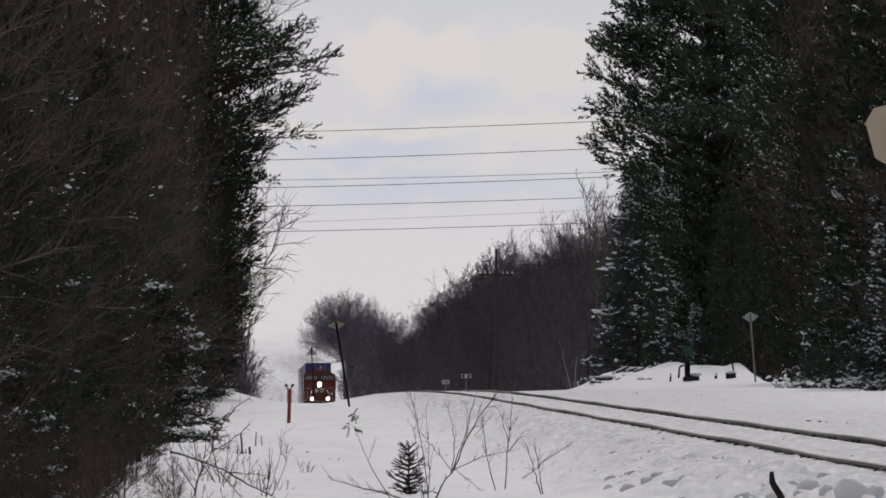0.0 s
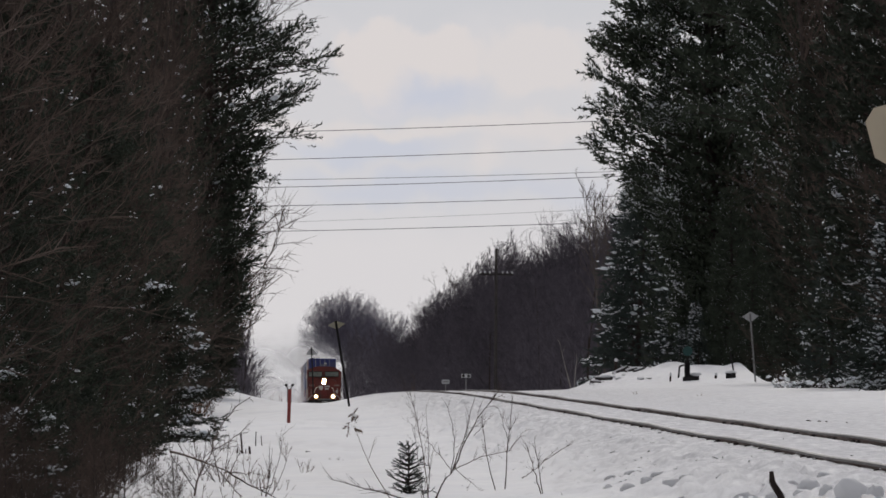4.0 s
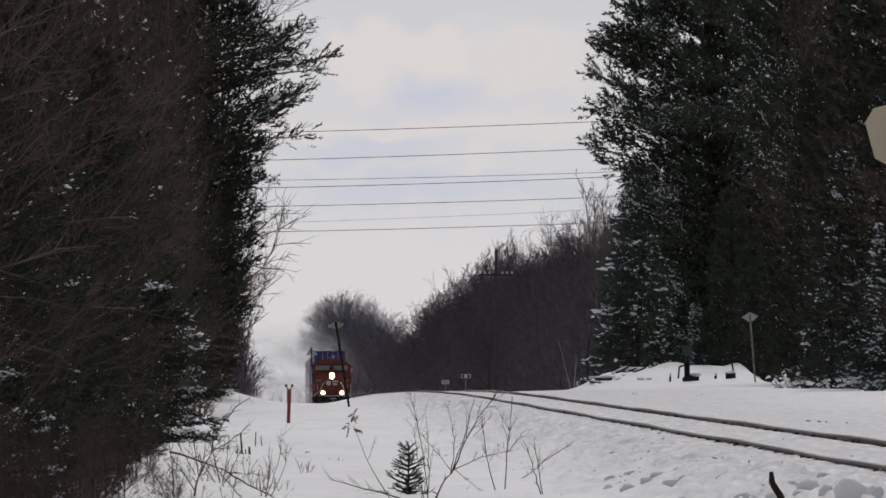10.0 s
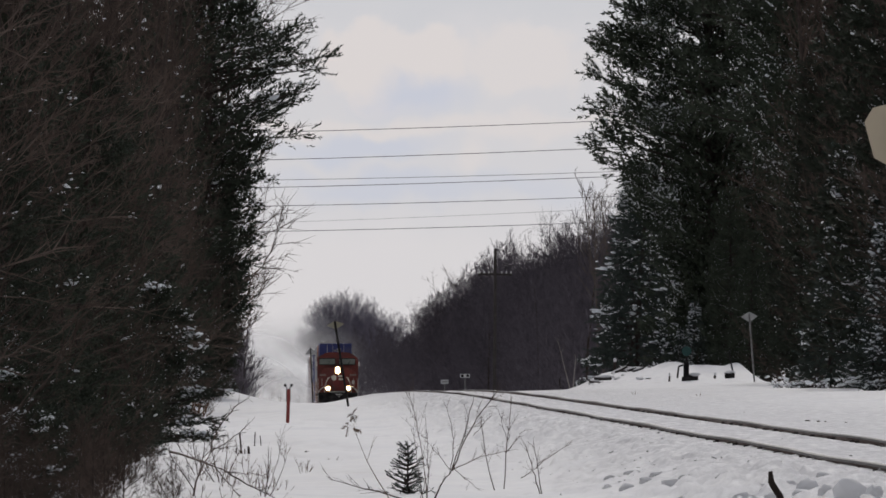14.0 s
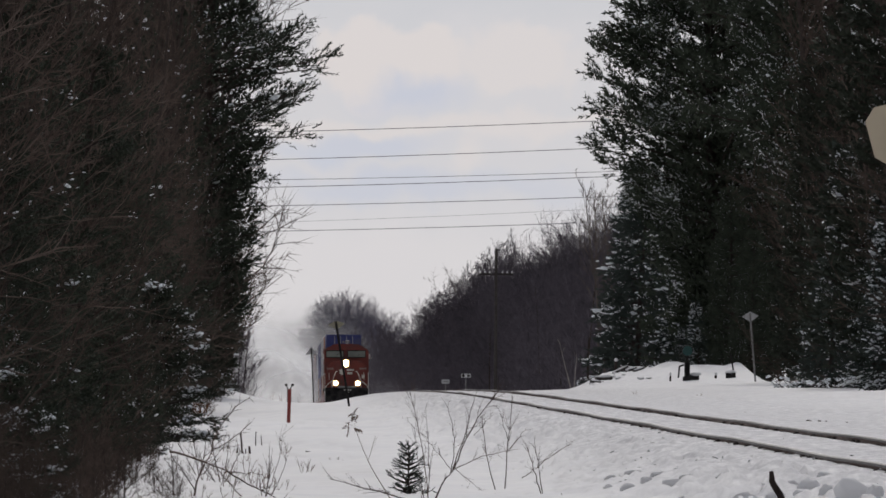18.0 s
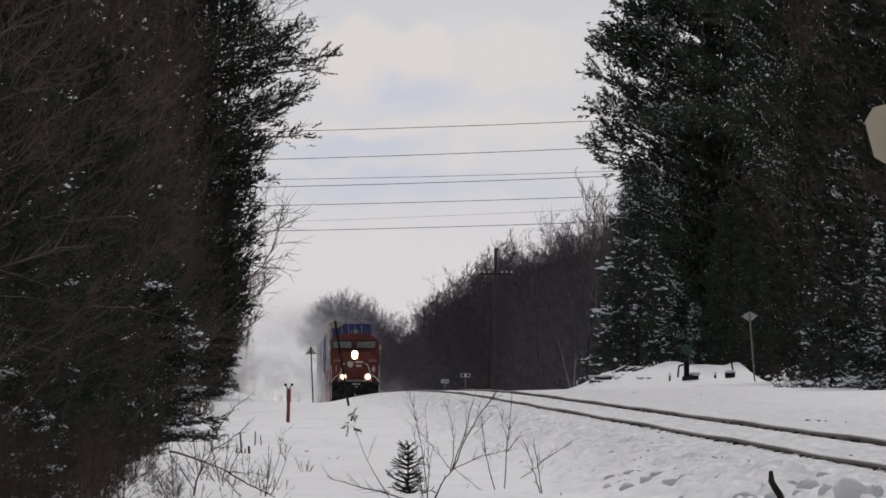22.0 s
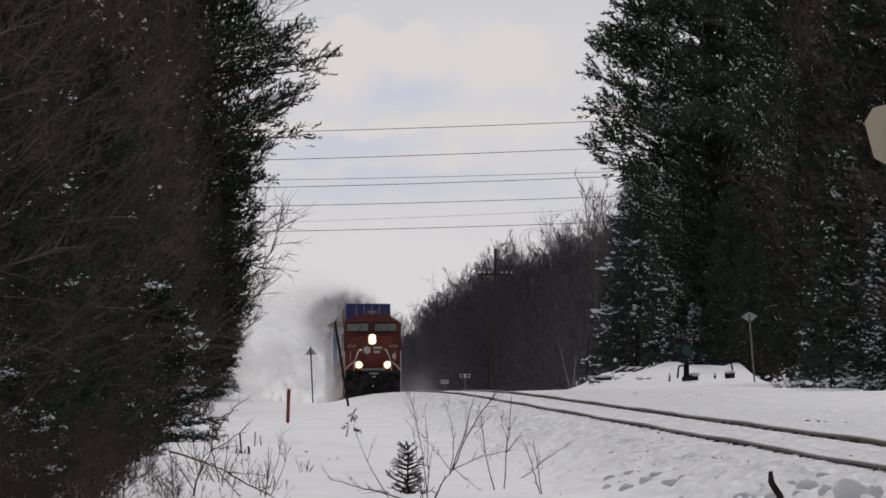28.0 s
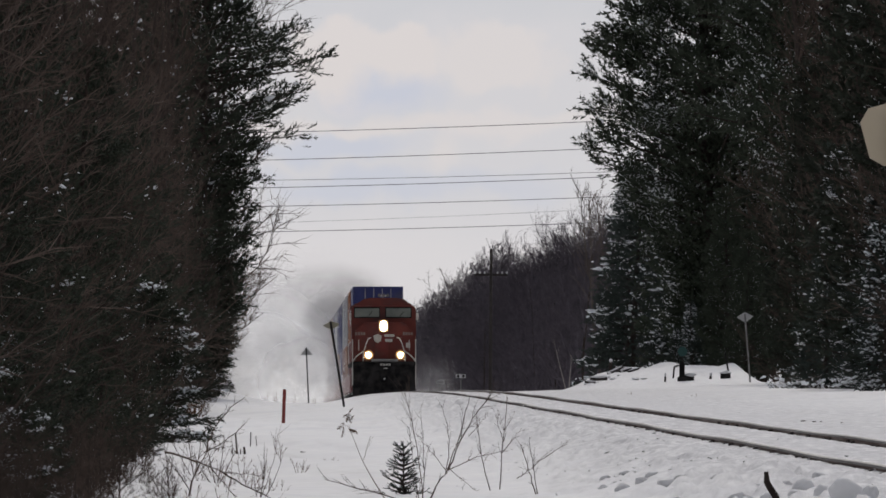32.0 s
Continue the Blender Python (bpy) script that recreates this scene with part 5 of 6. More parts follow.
part("post", box(-0.03, 0.03, -0.03, 0.03, -0.4, 2.366 - z + 0.15, 0.004), STEEL, octo)
for dz in (-0.1, 0.1):
    part("bolt", disc(bmesh.new(), 0, -0.05, 2.366 - z + dz, 0.012, 0.02, 6), STEEL, octo)

# wooden utility pole with its crossarm
x, y = 3.08, 700.0
z = float(land(x, y))
pole = empty("utility_pole", pose(x, y, z, 0, 0.4, 0), "weathered wooden utility pole with a crossarm", "utility pole")
part("pole", rod((0, 0, -0.5), (0, 0, 7.36 - z), 0.12, 0.085, 10), POLE_WOOD, pole)
part("crossarm", box(-1.0, 1.0, -0.18, -0.08, 5.78 - z, 5.90 - z, 0.01), POLE_WOOD, pole)
for s in (-1, 1):
    for dx in (0.38, 0.66, 0.94):
        part("insulator", rod((s * dx, -0.13, 5.90 - z), (s * dx, -0.13, 6.04 - z), 0.045, 0.035), SIGN_GREY, pole)


def cable(z0, z1, r, y=1045.0):
    """One conductor of the line that crosses the railway, hung with a slight sag."""
    pts = []
    for k in range(49):
        x = -120 + 240 * k / 48
        pts.append((x, y, z0 + (z1 - z0) * (x + 14.2) / 26.5 + 0.00035 * (x * x - 60)))
    segs = [(p, q, r, r) for p, q in zip(pts, pts[1:])]
    ob = tube_object("power_cable", segs, WIRE, None, 4)
    return tagged(ob, "thin dark overhead power cable crossing the sky", "cable", "overhead power line")


for z0, z1, r in ((20.8, 21.7, 0.030), (18.35, 19.3, 0.030), (16.55, 17.2, 0.022), (15.9, 16.75, 0.030), (14.25, 15.0, 0.028), (12.8, 13.9, 0.012), (12.0, 12.75, 0.028)):
    cable(z0, z1, r)


# ---- the bank beside the switch ----
def blob(bm, x, y, z, rx, ry, rz, seed):
    rng = random.Random(seed)
    made = bmesh.ops.create_icosphere(bm, subdivisions=2, radius=1)
    for v in made["verts"]:
        k = 1 + 0.18 * noise.noise(v.co * 1.7 + Vector((seed * 3.1, 0, 0))) * 2
        v.co = Vector((x + v.co.x * rx * k, y + v.co.y * ry * k, z + v.co.z * rz * k))
    return bm


def on_bank(dx, y=416.0):
    return dx, y, float(land(dx, y))


x, y, z = on_bank(8.42, 408.0)
switch = empty("switch_stand", pose(x, y, z), "black switch stand with a round green target", "switch stand")
part("base", box(-0.15, 0.17, -0.2, 0.2, -0.1, 0.10, 0.03), BLACK, switch)
part("stand", box(-0.09, 0.10, -0.12, 0.12, 0.08, 0.60, 0.03), BLACK, switch)
part("foot", box(0.10, 0.42, -0.1, 0.1, -0.05, 0.16, 0.03), BLACK, switch)
part("snow_cap", blob(bmesh.new(), 0.30, 0, 0.17, 0.20, 0.16, 0.09, 91), SNOW, switch, smooth=True)
part("lever", tube_run([(-0.1, 0, 0.5), (-0.26, 0, 0.45), (-0.3, 0, 0.05)], 0.03), BLACK, switch)
part("shaft", rod((0.02, 0, 0.6), (0.02, 0, 1.15), 0.035), BLACK, switch)
part("target", disc(bmesh.new(), 0.02, -0.05, 0.98, 0.17, 0.02, 20), GREEN, switch, "dark green round target")
part("lamp_box", box(-0.08, 0.12, -0.02, 0.12, 0.84, 1.12, 0.02), GREEN, switch)

for dx, y, sx, sz, seed in ((6.9, 424, 0.5, 0.12, 3),):
    x, y, z = on_bank(dx, y)
    h = empty("snow_heap", pose(x, y, z), "rounded heap of ploughed snow on the bank", "snow heap", "ploughed snow")
    part("mound", blob(bmesh.new(), 0, 0, 0.0, sx, 3.0, sz, seed), SNOW, h, smooth=True)
for k in range(16):
    x, y, z = on_bank(rnd.uniform(5.2, 7.3), rnd.uniform(411, 421))
    h = empty("snow_lump", pose(x, y, z + 0.02), "small broken lump of ploughed snow", "snow lump", "ploughed snow")
    part("lump", blob(bmesh.new(), 0, 0, 0.0, rnd.uniform(0.05, 0.15), 0.3, rnd.uniform(0.03, 0.08), 60 + k), SNOW, h)
for dx, y, ln, turn, r, seed in ((5.65, 416, 0.62, 2, 0.07, 1), (5.35, 415, 0.40, -6, 0.05, 6), (6.30, 420, 0.62, 24, 0.05, 2), (6.45, 420.5, 0.5, -38, 0.045, 7),
                                 (6.62, 421, 0.6, 14, 0.05, 3), (6.75, 422, 0.5, -20, 0.04, 4), (6.95, 420, 0.45, 18, 0.04, 5)):
    x, y, z = on_bank(dx, y)
    z += 0.10 if seed > 1 else 0.12
    lg = empty("timber", pose(x, y, z, 0, -turn, 0), "old timber lying under a strip of snow", "timber", "debris on the bank")
    part("wood", rod((-ln / 2, 0, 0), (ln / 2, 0, 0), r, r * 0.85, 8), POLE_WOOD, lg)
    part("snow_cap", blob(bmesh.new(), 0, 0, r * 0.95, ln * 0.48, r * 1.1, r * 0.75, seed + 20), SNOW, lg, smooth=True)
for dx, y, w, h, seed in ((6.15, 422, 0.09, 0.40, 1), (9.42, 409, 0.07, 0.10, 2), (7.85, 409, 0.05, 0.16, 3)):
    x, y, z = on_bank(dx, y)
    st = empty("stump", pose(x, y, z), "dark wooden stump with a cap of snow", "stump", "debris on the bank")
    part("wood", rod((0, 0, -0.2), (0.02, 0, h), w * 0.8, w * 0.6, 9), BARK, st)
    part("snow_cap", blob(bmesh.new(), 0.02, 0, h + 0.03, w * 0.75, w * 0.75, 0.08, seed + 40), SNOW, st, smooth=True)
x, y, z = on_bank(10.0, 411)
crate = empty("equipment_box", pose(x, y, z - 0.1), "black equipment box half buried in snow", "box")
part("box", box(-0.17, 0.17, -0.2, 0.2, -0.1, 0.24, 0.02), BLACK, crate)
part("snow_cap", blob(bmesh.new(), 0, 0, 0.25, 0.2, 0.2, 0.09, 77), SNOW, crate, smooth=True)
part("rod", rod((0.1, 0, 0.3), (-0.02, 0, 0.95), 0.03), BLACK, crate)

# leaning birch stems in front of the far woods
for dx, y, h, lean in ((5.70, 520, 2.3, -17), (5.78, 524, 1.7, 3)):
    x, y, z = dx, y, float(land(dx, y))
    b = empty("birch_tree", pose(x, y, z), "thin pale leaning birch stem without leaves", "tree")
    segs = []
    grow(np.random.default_rng(int(dx * 10)), (0, 0, -0.2), (math.sin(radians(lean)), 0, 1), h, 0.032, 6, 0.025, 0, segs)
    tube_object("trunk", segs, BIRCH, b, 6)
    tw = []
    for k in range(4):
        grow(np.random.default_rng(k), segs[4 + k % 2][1], (0.4 * (-1) ** k, 0.1, 0.9), h * 0.16, 0.010, 3, 0.1, 0, tw)
    tagged(tube_object("crown", tw, BIRCH, b, 3), kind="stuff")


# ---- foreground plants in the snow ----
def plant(name, label, x, y, stems, seed, r=0.008, mat=TWIG, fork=4, cat="shrub"):
    """stems: rows of (dx, dz, bend) from the foot to each tip."""
    rng = np.random.default_rng(seed)
    z = float(land(x, y))
    top = empty(name, pose(x, y, z), label, cat, "plants in the snow")
    for dx, dz, bend in stems:
        segs, n = [], 8
        pts = []
        for k in range(n + 1):
            u = k / n
            pts.append(np.array([dx * u + bend * math.sin(math.pi * u), rng.normal(0, 0.01), -0.12 + (dz + 0.12) * u + rng.normal(0, 0.004)]))
        for k in range(n):
            segs.append((pts[k], pts[k + 1], r * (1 - 0.75 * k / n), r * (1 - 0.75 * (k + 1) / n)))
        for k in range(fork):
            i = rng.integers(2, n)
            w = pts[i] - pts[i - 1]
            w = w / np.linalg.norm(w) + np.array([rng.normal(0, 0.6), rng.normal(0, 0.4), 0.15])
            two = grow(rng, pts[i], w / np.linalg.norm(w), abs(dz) * rng.uniform(0.2, 0.5) + 0.04, r * 0.5, 4, 0.08, 0.05, segs)
            for _ in range(2):
                q, w3, r3, _f = two[int(rng.integers(0, 3))]
                w3 = w3 + rng.normal(0, 0.45, 3)
                grow(rng, q, w3 / np.linalg.norm(w3), abs(dz) * 0.12 + 0.02, r * 0.3, 2, 0.1, 0.05, segs)
        tagged(tube_object("stem", segs, mat, top, 4), kind="stuff")
    return top


def branching(name, label, x, y, limbs, seed, mat=TWIG):
    """limbs: rows of (x0, z0, x1, z1, bend, r) from the foot, each with side twigs of its own."""
    rng = np.random.default_rng(seed)
    top = empty(name, pose(x, y, float(land(x, y))), label, "shrub", "plants in the snow")
    for x0, z0, x1, z1, bend, r in limbs:
        p, q = np.array([x0, rng.normal(0, 0.01), z0]), np.array([x1, rng.normal(0, 0.06), z1])
        length = float(np.linalg.norm(q - p))
        across = np.array([-(z1 - z0), 0, x1 - x0]) / length
        pts = [p + (q - p) * k / 8 - across * bend * math.sin(math.pi * k / 8) + rng.normal(0, 0.005, 3) * (0 < k < 8) for k in range(9)]
        segs = [(pts[k], pts[k + 1], r * (1 - 0.075 * k), r * (1 - 0.075 * (k + 1))) for k in range(8)]
        for _ in range(int(3 + length * 11)):
            k = int(rng.integers(3, 9))
            way = (pts[k] - pts[k - 1]) / np.linalg.norm(pts[k] - pts[k - 1]) + rng.normal(0, 0.5, 3) * np.array([1, 0.6, 1]) + np.array([0, 0, 0.12])
            two = grow(rng, pts[k], way / np.linalg.norm(way), length * rng.uniform(0.10, 0.30), max(r * 0.38, 0.0018), 4, 0.12, 0.05, segs)
            if rng.random() < 0.5:
                w = two[1][1] + rng.normal(0, 0.5, 3)
                grow(rng, two[1][0], w / np.linalg.norm(w), length * 0.08, max(r * 0.25, 0.0014), 2, 0.1, 0.05, segs)
        tagged(tube_object("stem", segs, mat, top, 4), kind="stuff")
    return top


BARE = "thin bare brown shrub poking out of snow"
branching("bare_shrub", BARE, -0.093, 121.0, [(0.000, -0.041, 0.185, 0.289, -0.020, 0.0100), (0.185, 0.289, 0.660, 1.106, -0.040, 0.0075), (0.185, 0.289, 0.405, 0.990, 0.010, 0.0060), (0.168, 0.260, 0.139, 0.932, 0.050, 0.0048), (0.185, 0.289, 0.793, 0.492, -0.030, 0.0050), (0.174, 0.295, -0.133, 0.666, 0.000, 0.0035), (0.203, 0.318, 0.475, 0.087, 0.000, 0.0035), (0.405, 0.643, 0.602, 0.857, 0.000, 0.0035)], 1)
branching("bare_shrub", BARE, -0.156, 121.0, [(0.000, -0.041, -0.179, 1.059, 0.030, 0.0055), (0.000, -0.041, -0.017, 0.816, 0.020, 0.0045), (-0.041, -0.029, -0.139, 0.724, -0.010, 0.0040), (-0.069, -0.029, 0.046, 0.480, 0.010, 0.0035)], 2)
branching("bare_shrub", BARE, 0.556, 121.0, [(-0.023, 0.087, -0.156, 0.816, -0.020, 0.0058), (0.075, 0.098, 0.156, 1.048, -0.010, 0.0060), (0.104, 0.480, 0.301, 0.729, 0.000, 0.0032), (0.110, 0.596, 0.023, 0.897, 0.000, 0.0030)], 3)
branching("bare_shrub", BARE, 1.001, 121.0, [(0.000, 0.029, -0.145, 0.527, 0.000, 0.0065), (0.017, 0.029, -0.069, 0.567, 0.000, 0.0055), (-0.041, 0.295, 0.318, 0.538, -0.020, 0.0045), (-0.197, 0.191, -0.029, 0.295, 0.000, 0.0045), (-0.041, 0.318, 0.162, 0.480, 0.000, 0.0030)], 4)
branching("bare_shrub", "low arching brown stem across the snow", -0.370, 121.0, [(0.012, -0.012, -0.753, 0.191, 0.000, 0.0075), (-0.174, 0.058, -0.376, 0.098, 0.000, 0.0040)], 5)
branching("bare_shrub", "crooked brown sapling with many twigs in snow", -2.570, 121.0, [(0.000, -0.041, 0.197, 0.480, -0.030, 0.0120), (0.197, 0.480, 0.278, 0.724, -0.020, 0.0100), (0.278, 0.724, 0.579, 1.030, -0.030, 0.0070), (0.197, 0.480, 0.579, 0.758, 0.020, 0.0060), (0.260, 0.654, 0.185, 0.932, 0.000, 0.0050), (0.208, 0.509, 0.463, 0.538, 0.000, 0.0040), (0.035, 0.064, -0.232, 0.480, 0.000, 0.0060), (0.753, 0.017, 0.787, 0.480, 0.010, 0.0050), (0.753, 0.017, 0.926, 0.654, 0.030, 0.0040)], 6)
branching("bare_shrub", "fallen arching brown branch over the snow", -2.628, 121.0, [(-0.174, 0.480, 0.417, 0.278, -0.020, 0.0120), (0.417, 0.278, 0.984, -0.012, 0.020, 0.0090), (0.289, 0.353, 0.637, -0.041, 0.020, 0.0060), (0.417, 0.278, 0.810, 0.237, 0.000, 0.0040), (0.174, 0.411, 0.347, 0.596, 0.000, 0.0040)], 7)
plant("bare_shrub", BARE, -1.86, 121.7, [(0.10, 0.52, 0.01), (0.26, 0.44, 0.03), (-0.04, 0.3, 0)], 10, 0.006, fork=2)
plant("bare_shrub", BARE, -2.75, 120.4, [(-0.04, 0.55, 0.02), (-0.3, 0.4, 0.03), (0.12, 0.3, 0.0)], 11, 0.0065, fork=5)
plant("bare_shrub", BARE, -2.62, 139.3, [(0.10, 0.5, 0.01), (-0.12, 0.42, 0.01), (0.26, 0.4, 0.0), (-0.3, 0.3, 0.0)], 12, 0.007, fork=5)
plant("bare_shrub", BARE, -3.1, 150.0, [(0.10, 0.5, 0.01), (-0.12, 0.62, 0.01), (0.30, 0.3, 0.0), (-0.3, 0.4, 0.0)], 13, 0.0065, fork=5)
plant("bare_shrub", BARE, -3.4, 132.0, [(0.16, 0.4, 0.01), (-0.22, 0.32, 0.01), (0.36, 0.22, 0.0), (-0.4, 0.3, 0.0)], 14, 0.0065, fork=5)
plant("bare_shrub", BARE, -3.6, 126.0, [(0.2, 0.5, 0.01), (-0.22, 0.5, 0.01), (0.5, 0.25, 0.0), (-0.4, 0.3, 0.0)], 15, 0.0065, fork=6)
for k, (x, y, h) in enumerate(((-2.35, 128, 0.26), (-2.1, 131, 0.2), (-2.2, 146, 0.14), (-2.75, 160, 0.16), (-2.5, 150, 0.2), (-1.75, 150, 0.12), (-1.45, 158, 0.12), (-3.0, 169, 0.2), (-3.3, 176, 0.3), (-2.4, 178, 0.16))):
    plant("dry_weed", "tuft of dry brown weed in snow", x, y, [(0.05, h, 0.01), (-0.06, h * 0.8, 0.0), (0.12, h * 0.6, 0.0)], 30 + k, 0.005, GRASS_DRY, 3, "weed")
for k in range(12):
    x, y = rnd.uniform(-2.9, -1.7), rnd.uniform(114, 150)
    h = rnd.uniform(0.08, 0.2)
    plant("dry_weed", "tuft of dry brown weed in snow", x, y, [(0.06, h, 0.01), (-0.08, h * 0.8, 0.0), (0.14, h * 0.5, 0.0)], 80 + k, 0.005, GRASS_DRY, 3, "weed")
for k, (d, y, h) in enumerate(((-7.85, 292, 0.34), (-7.7, 286, 0.26), (-8.0, 283, 0.4))):
    plant("dead_brush", "rusty brown dead brush at the foot of the spruce", float(track_x(y)) + d, y, [(0.10, h, 0.02), (-0.12, h * 0.9, 0.0), (0.28, h * 0.6, 0.02), (-0.25, h * 0.7, 0.0), (0.0, h * 1.05, 0.03)], 140 + k, 0.016, NEEDLE_BROWN, 7, "brush")
# far small stalks along the crest and by the rails
for k, (x, y, h) in enumerate(((-1.0, 395, 0.5), (-6.6, 455, 0.35), (-6.3, 458, 0.45), (-5.6, 460, 0.3), (-4.6, 440, 0.2), (6.3, 290, 0.08), (5.2, 320, 0.07))):
    plant("dry_weed", "thin dry stalk standing in snow", x, y, [(0.03, h, 0.01), (-0.08, h * 0.7, 0.0)], 60 + k, 0.010, GRASS_DRY, 2, "weed")

# a bent stem that ends in a cluster of dry leaves
stem = plant("dry_weed", "bent weed stem with a cluster of dry leaves", -0.47, 121.5, [(-0.43, 0.69, -0.04)], 6, 0.006, GRASS_DRY, 2, "weed")
rng6 = np.random.default_rng(66)
pl = np.array([[-0.45, 0, 0.72], [-0.49, 0, 0.78], [-0.44, 0, 0.80], [-0.51, 0, 0.83], [-0.46, 0, 0.86], [-0.50, 0, 0.74], [-0.47, 0, 0.80], [-0.42, 0, 0.76]])
tagged(needles(rng6, pl, rng6.normal(0, 1, (8, 3)) + np.array([0, 0, 0.3]), 0.24, GRASS_DRY, stem, "leaf_cluster", 12, 0.16, 0.035), kind="stuff")

# stakes
for x, y, h, r in ((-2.87, 168.9, 0.36, 0.016), (-2.76, 168.9, 0.17, 0.022), (-2.94, 168.6, 0.15, 0.014), (-2.93, 184.1, 0.28, 0.011), (-2.82, 184.0, 0.22, 0.009), (-2.83, 169.2, 0.13, 0.012)):
    z = float(land(x, y))
    st = empty("stake", pose(x, y, z, 0, rnd.uniform(-6, 6), 0), "short dark wooden stake standing in snow", "stake", "stakes in the snow")
    part("wood", rod((0, 0, -0.15), (0, 0, h), r, r * 0.8, 6), BARK, st)
z = float(land(-1.95, 177.5))
tw = empty("fallen_twig", pose(-1.95, 177.5, z + 0.012, 0, 6, 0), "dark twig lying on the snow", "twig")
part("twig", rod((-0.12, 0, 0.0), (0.12, 0, 0.0), 0.010, 0.006, 6), BARK, tw)

# small spruce seedling in the open snow
seedling = conifer(71, 0.86, lambda u: 0.27 * (1 - u) ** 0.75 + 0.02 + 0.05 * math.sin(31 * u), 0.08, 15, 4, 13, 0.15, droop=0.0, mat=NEEDLE_BLUE, snowy=0.0, label="small spruce seedling growing through the snow", curl=0.15, blades=34, name="spruce_seedling", tilt=0.15)
for ch in list(seedling.children):
    if ch.name.startswith("trunk"):
        ch.scale = (0.4, 0.4, 1)
x, y = -0.37, 125.7
seedling.matrix_basis = pose(x, y, float(land(x, y)))
tagged(seedling, category="seedling", group="plants in the snow")

# broken branch sticking up close to the camera
z = float(land(2.67, 95.0))
brk = empty("broken_branch", pose(2.72, 95.0, z - 0.07), "dark broken branch sticking out of snow", "branch")
bm = bmesh.new()
for p, q, a, b in (((0.12, 0, -0.2), (-0.02, 0, 0.16), 0.034, 0.028), ((-0.02, 0, 0.15), (-0.075, 0, 0.24), 0.028, 0.027), ((-0.075, 0, 0.235), (-0.082, 0, 0.33), 0.027, 0.017)):
    add_rod(bm, p, q, a, b, 9)
part("wood", bm, BARK, brk, smooth=True)

# clods of thrown-up snow on the shoulder
CLODS = [(1.81, 115.5, 0.077, 0.083), (2.03, 117.7, 0.056, 0.056), (2.19, 111.5, 0.088, 0.091), (2.38, 112.7, 0.081, 0.075), (2.28, 107.5, 0.064, 0.077), (2.6, 109.6, 0.079, 0.063),
         (2.68, 101.6, 0.073, 0.068), (2.48, 98.4, 0.106, 0.085), (3.03, 98.1, 0.082, 0.094), (2.94, 99.6, 0.067, 0.067), (2.73, 96.9, 0.07, 0.065), (3.18, 91.6, 0.100, 0.16)]
clod_rng = random.Random(44)
for k in range(22):
    y = clod_rng.uniform(92, 124)
    CLODS.append((float(track_x(y)) - clod_rng.uniform(2.1, 3.1), y, clod_rng.uniform(0.025, 0.055), clod_rng.uniform(0.025, 0.05)))
CLODS += [(2.05, 110.0, 0.05, 0.05), (2.45, 104.0, 0.06, 0.06), (2.8, 104.5, 0.05, 0.05), (3.1, 95.0, 0.06, 0.07), (2.2, 103.0, 0.05, 0.04), (2.9, 95.5, 0.05, 0.06), (1.6, 112.0, 0.045, 0.04),
          (3.31, 90.6, 0.060, 0.10), (1.77, 125.1, 0.042, 0.03), (1.98, 125.0, 0.042, 0.03), (2.19, 120.1, 0.063, 0.034), (2.36, 105.8, 0.061, 0.035), (2.63, 106.5, 0.076, 0.046), (3.33, 103.1, 0.049, 0.039)]
for k, (x, y, w, h) in enumerate(CLODS):
    z = float(land(x, y))
    c = empty("snow_clod", pose(x, y, z, 0, 0, 40 * k), "rounded clod of thrown-up snow", "snow clod", "clods on the shoulder")
    bm = bmesh.new()
    bmesh.ops.create_icosphere(bm, subdivisions=3, radius=1)
    for v in bm.verts:
        f = 1 + 0.28 * noise.noise(v.co * 1.5 + Vector((k * 5.3, 0, 0))) + 0.25 * noise.noise(v.co * 4 + Vector((0, k * 2.1, 0)))
        s = Vector([math.copysign(abs(q) ** 0.86, q) for q in v.co])
        v.co = Vector((s.x * w * f, s.y * w * 1.5 * f, s.z * h * f - 0.2 * h + 0.25 * h * s.y))
    part("clod", bm, CLOD, c, smooth=True)
crumb_rng = np.random.default_rng(90)
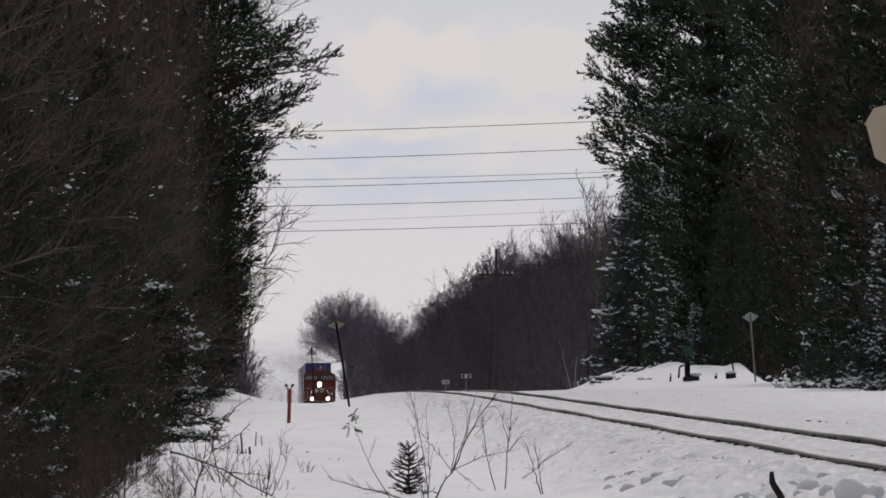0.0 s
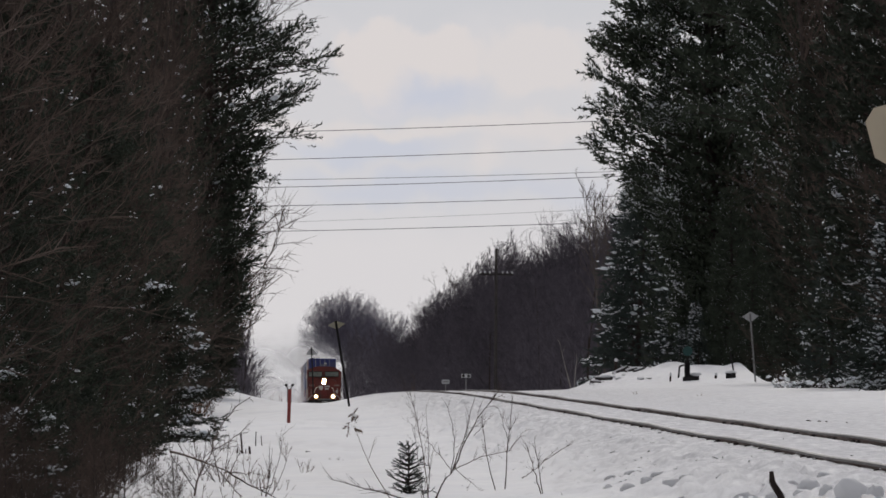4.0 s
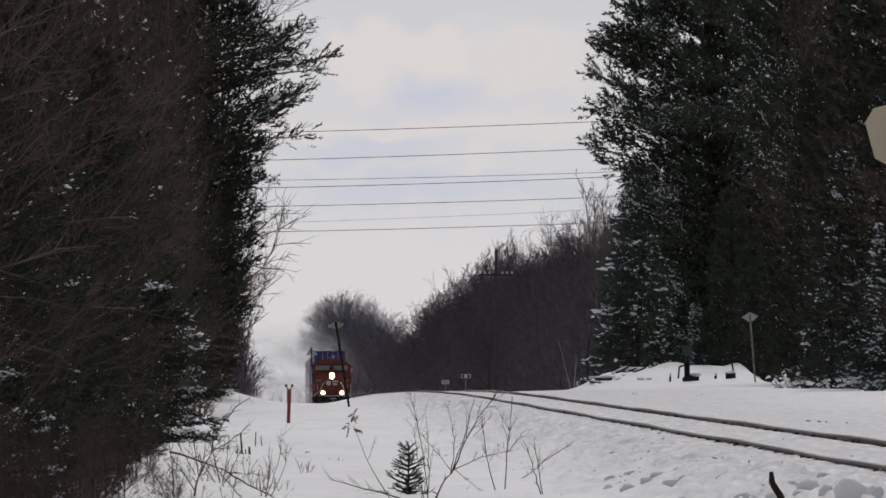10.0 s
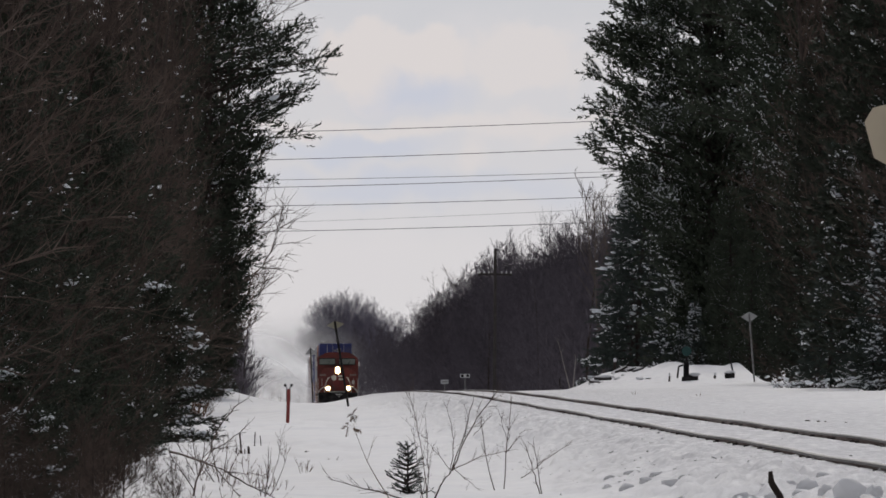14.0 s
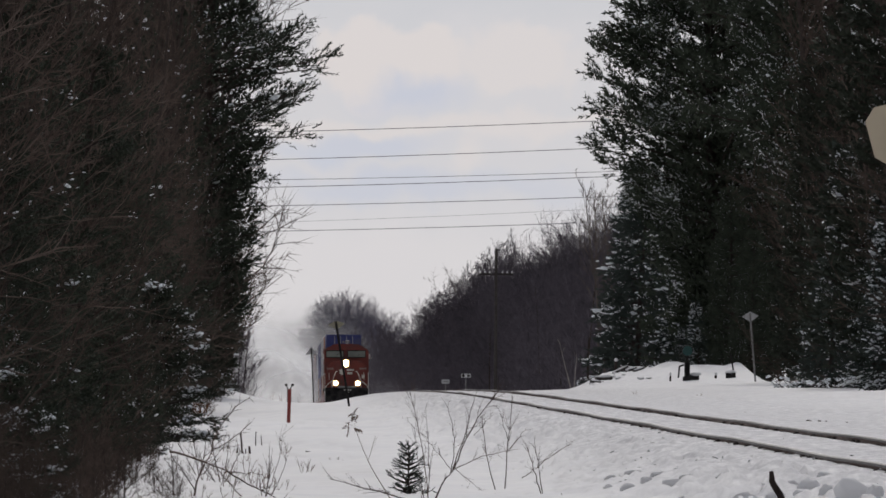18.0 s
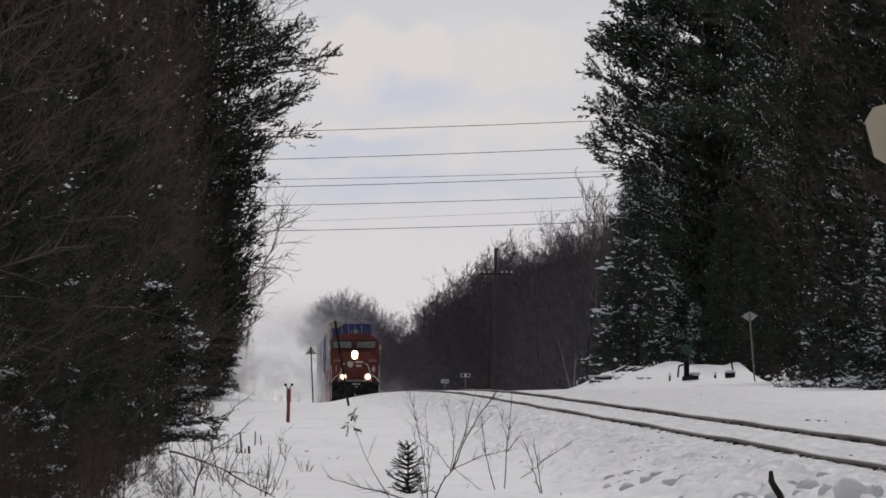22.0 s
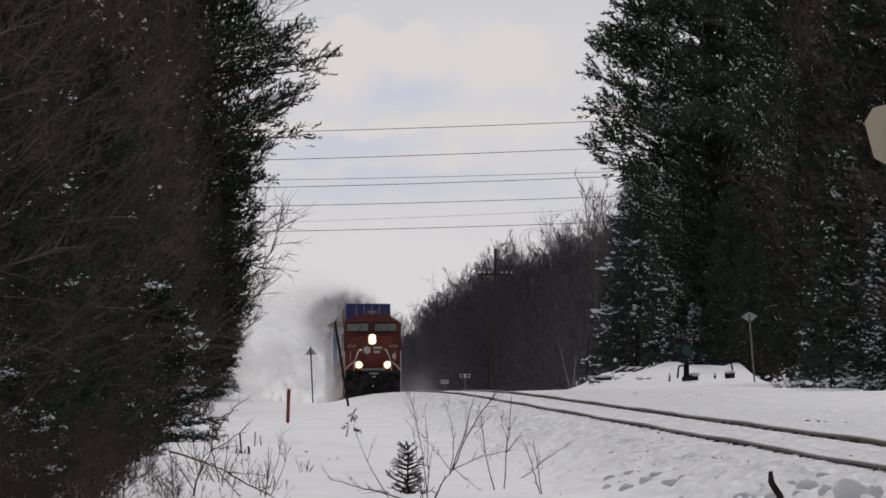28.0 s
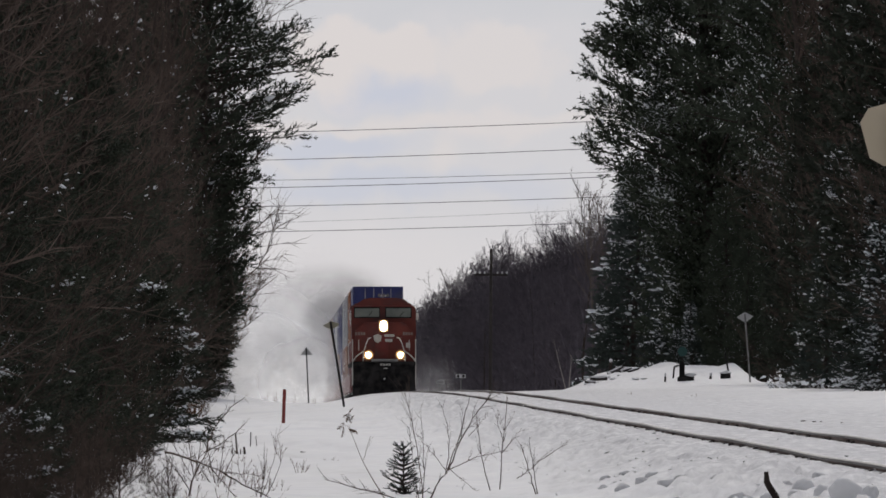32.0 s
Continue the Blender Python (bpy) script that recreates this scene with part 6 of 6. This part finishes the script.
cx = crumb_rng.normal(-2.2, 0.75, 900)
cy = 95 + 190 * crumb_rng.random(900) ** 1.3
pts = np.array([(track_x(b) + a, b, float(land(track_x(b) + a, b)) + 0.004) for a, b in zip(cx, cy)])
crumbs = flakes(crumb_rng, pts, 0.004, 0.016, None, 0.4, SNOW)
crumbs.name = "snow_crumbs"
tagged(crumbs, "crumbs of broken snow along the track shoulder", "snow", kind="stuff")
# dark bits of litter on the far side of the track
for k, (x, y, w) in enumerate(((5.38, 210.6, 0.035), (5.72, 185, 0.045), (5.86, 184, 0.03), (5.95, 183.5, 0.02), (6.15, 180, 0.02))):
    z = float(land(x, y))
    ch = empty("bark_chip", pose(x, y, z), "dark chip of bark on the snow", "bark chip")
    part("chip", blob(bmesh.new(), 0, 0, 0.005, w, w * 3, w * 0.4, 50 + k), BARK, ch)
# snow-laden brush at the foot of the pines
for k, (x, y, w) in enumerate(((10.3, 345, 0.5), (10.9, 335, 0.45), (11.3, 325, 0.5), (11.6, 318, 0.4), (10.7, 328, 0.35))):
    z = float(land(x, y))
    hp = empty("brush_pile", pose(x, y, z), "snow-laden fallen boughs at the foot of pines", "brush", "brush below the pines")
    rb = np.random.default_rng(200 + k)
    segs = []
    for _ in range(26):
        grow(rb, (rb.normal(0, w * 0.6), rb.normal(0, 0.8), -0.1), (rb.normal(0, 0.9), rb.normal(0, 0.4), 0.7), w * rb.uniform(0.8, 1.8), 0.018, 4, 0.15, -0.08, segs)
    tagged(tube_object("brushwood", segs, BARK, hp, 3), kind="stuff")
    flakes(rb, np.array([s[1] for s in segs if rb.random() < 0.5 and s[1][2] > 0.05]), 0.02, 0.055, hp)


# ---- what moves ----
def motions():
    walk(clouds, [(t, pose(-0.52 * t, 4600, 0.035 * t)) for t in (0, 8, 16, 24, 32)])
    for ob, back in MOVING:
        rise = pose(ob.get("aside", 0.0), 0, ob.get("rise", 0.0))
        walk(ob, [(t, car_pose(front_y(t) + back) @ rise) for t in range(0, 33, 2)])


motions()
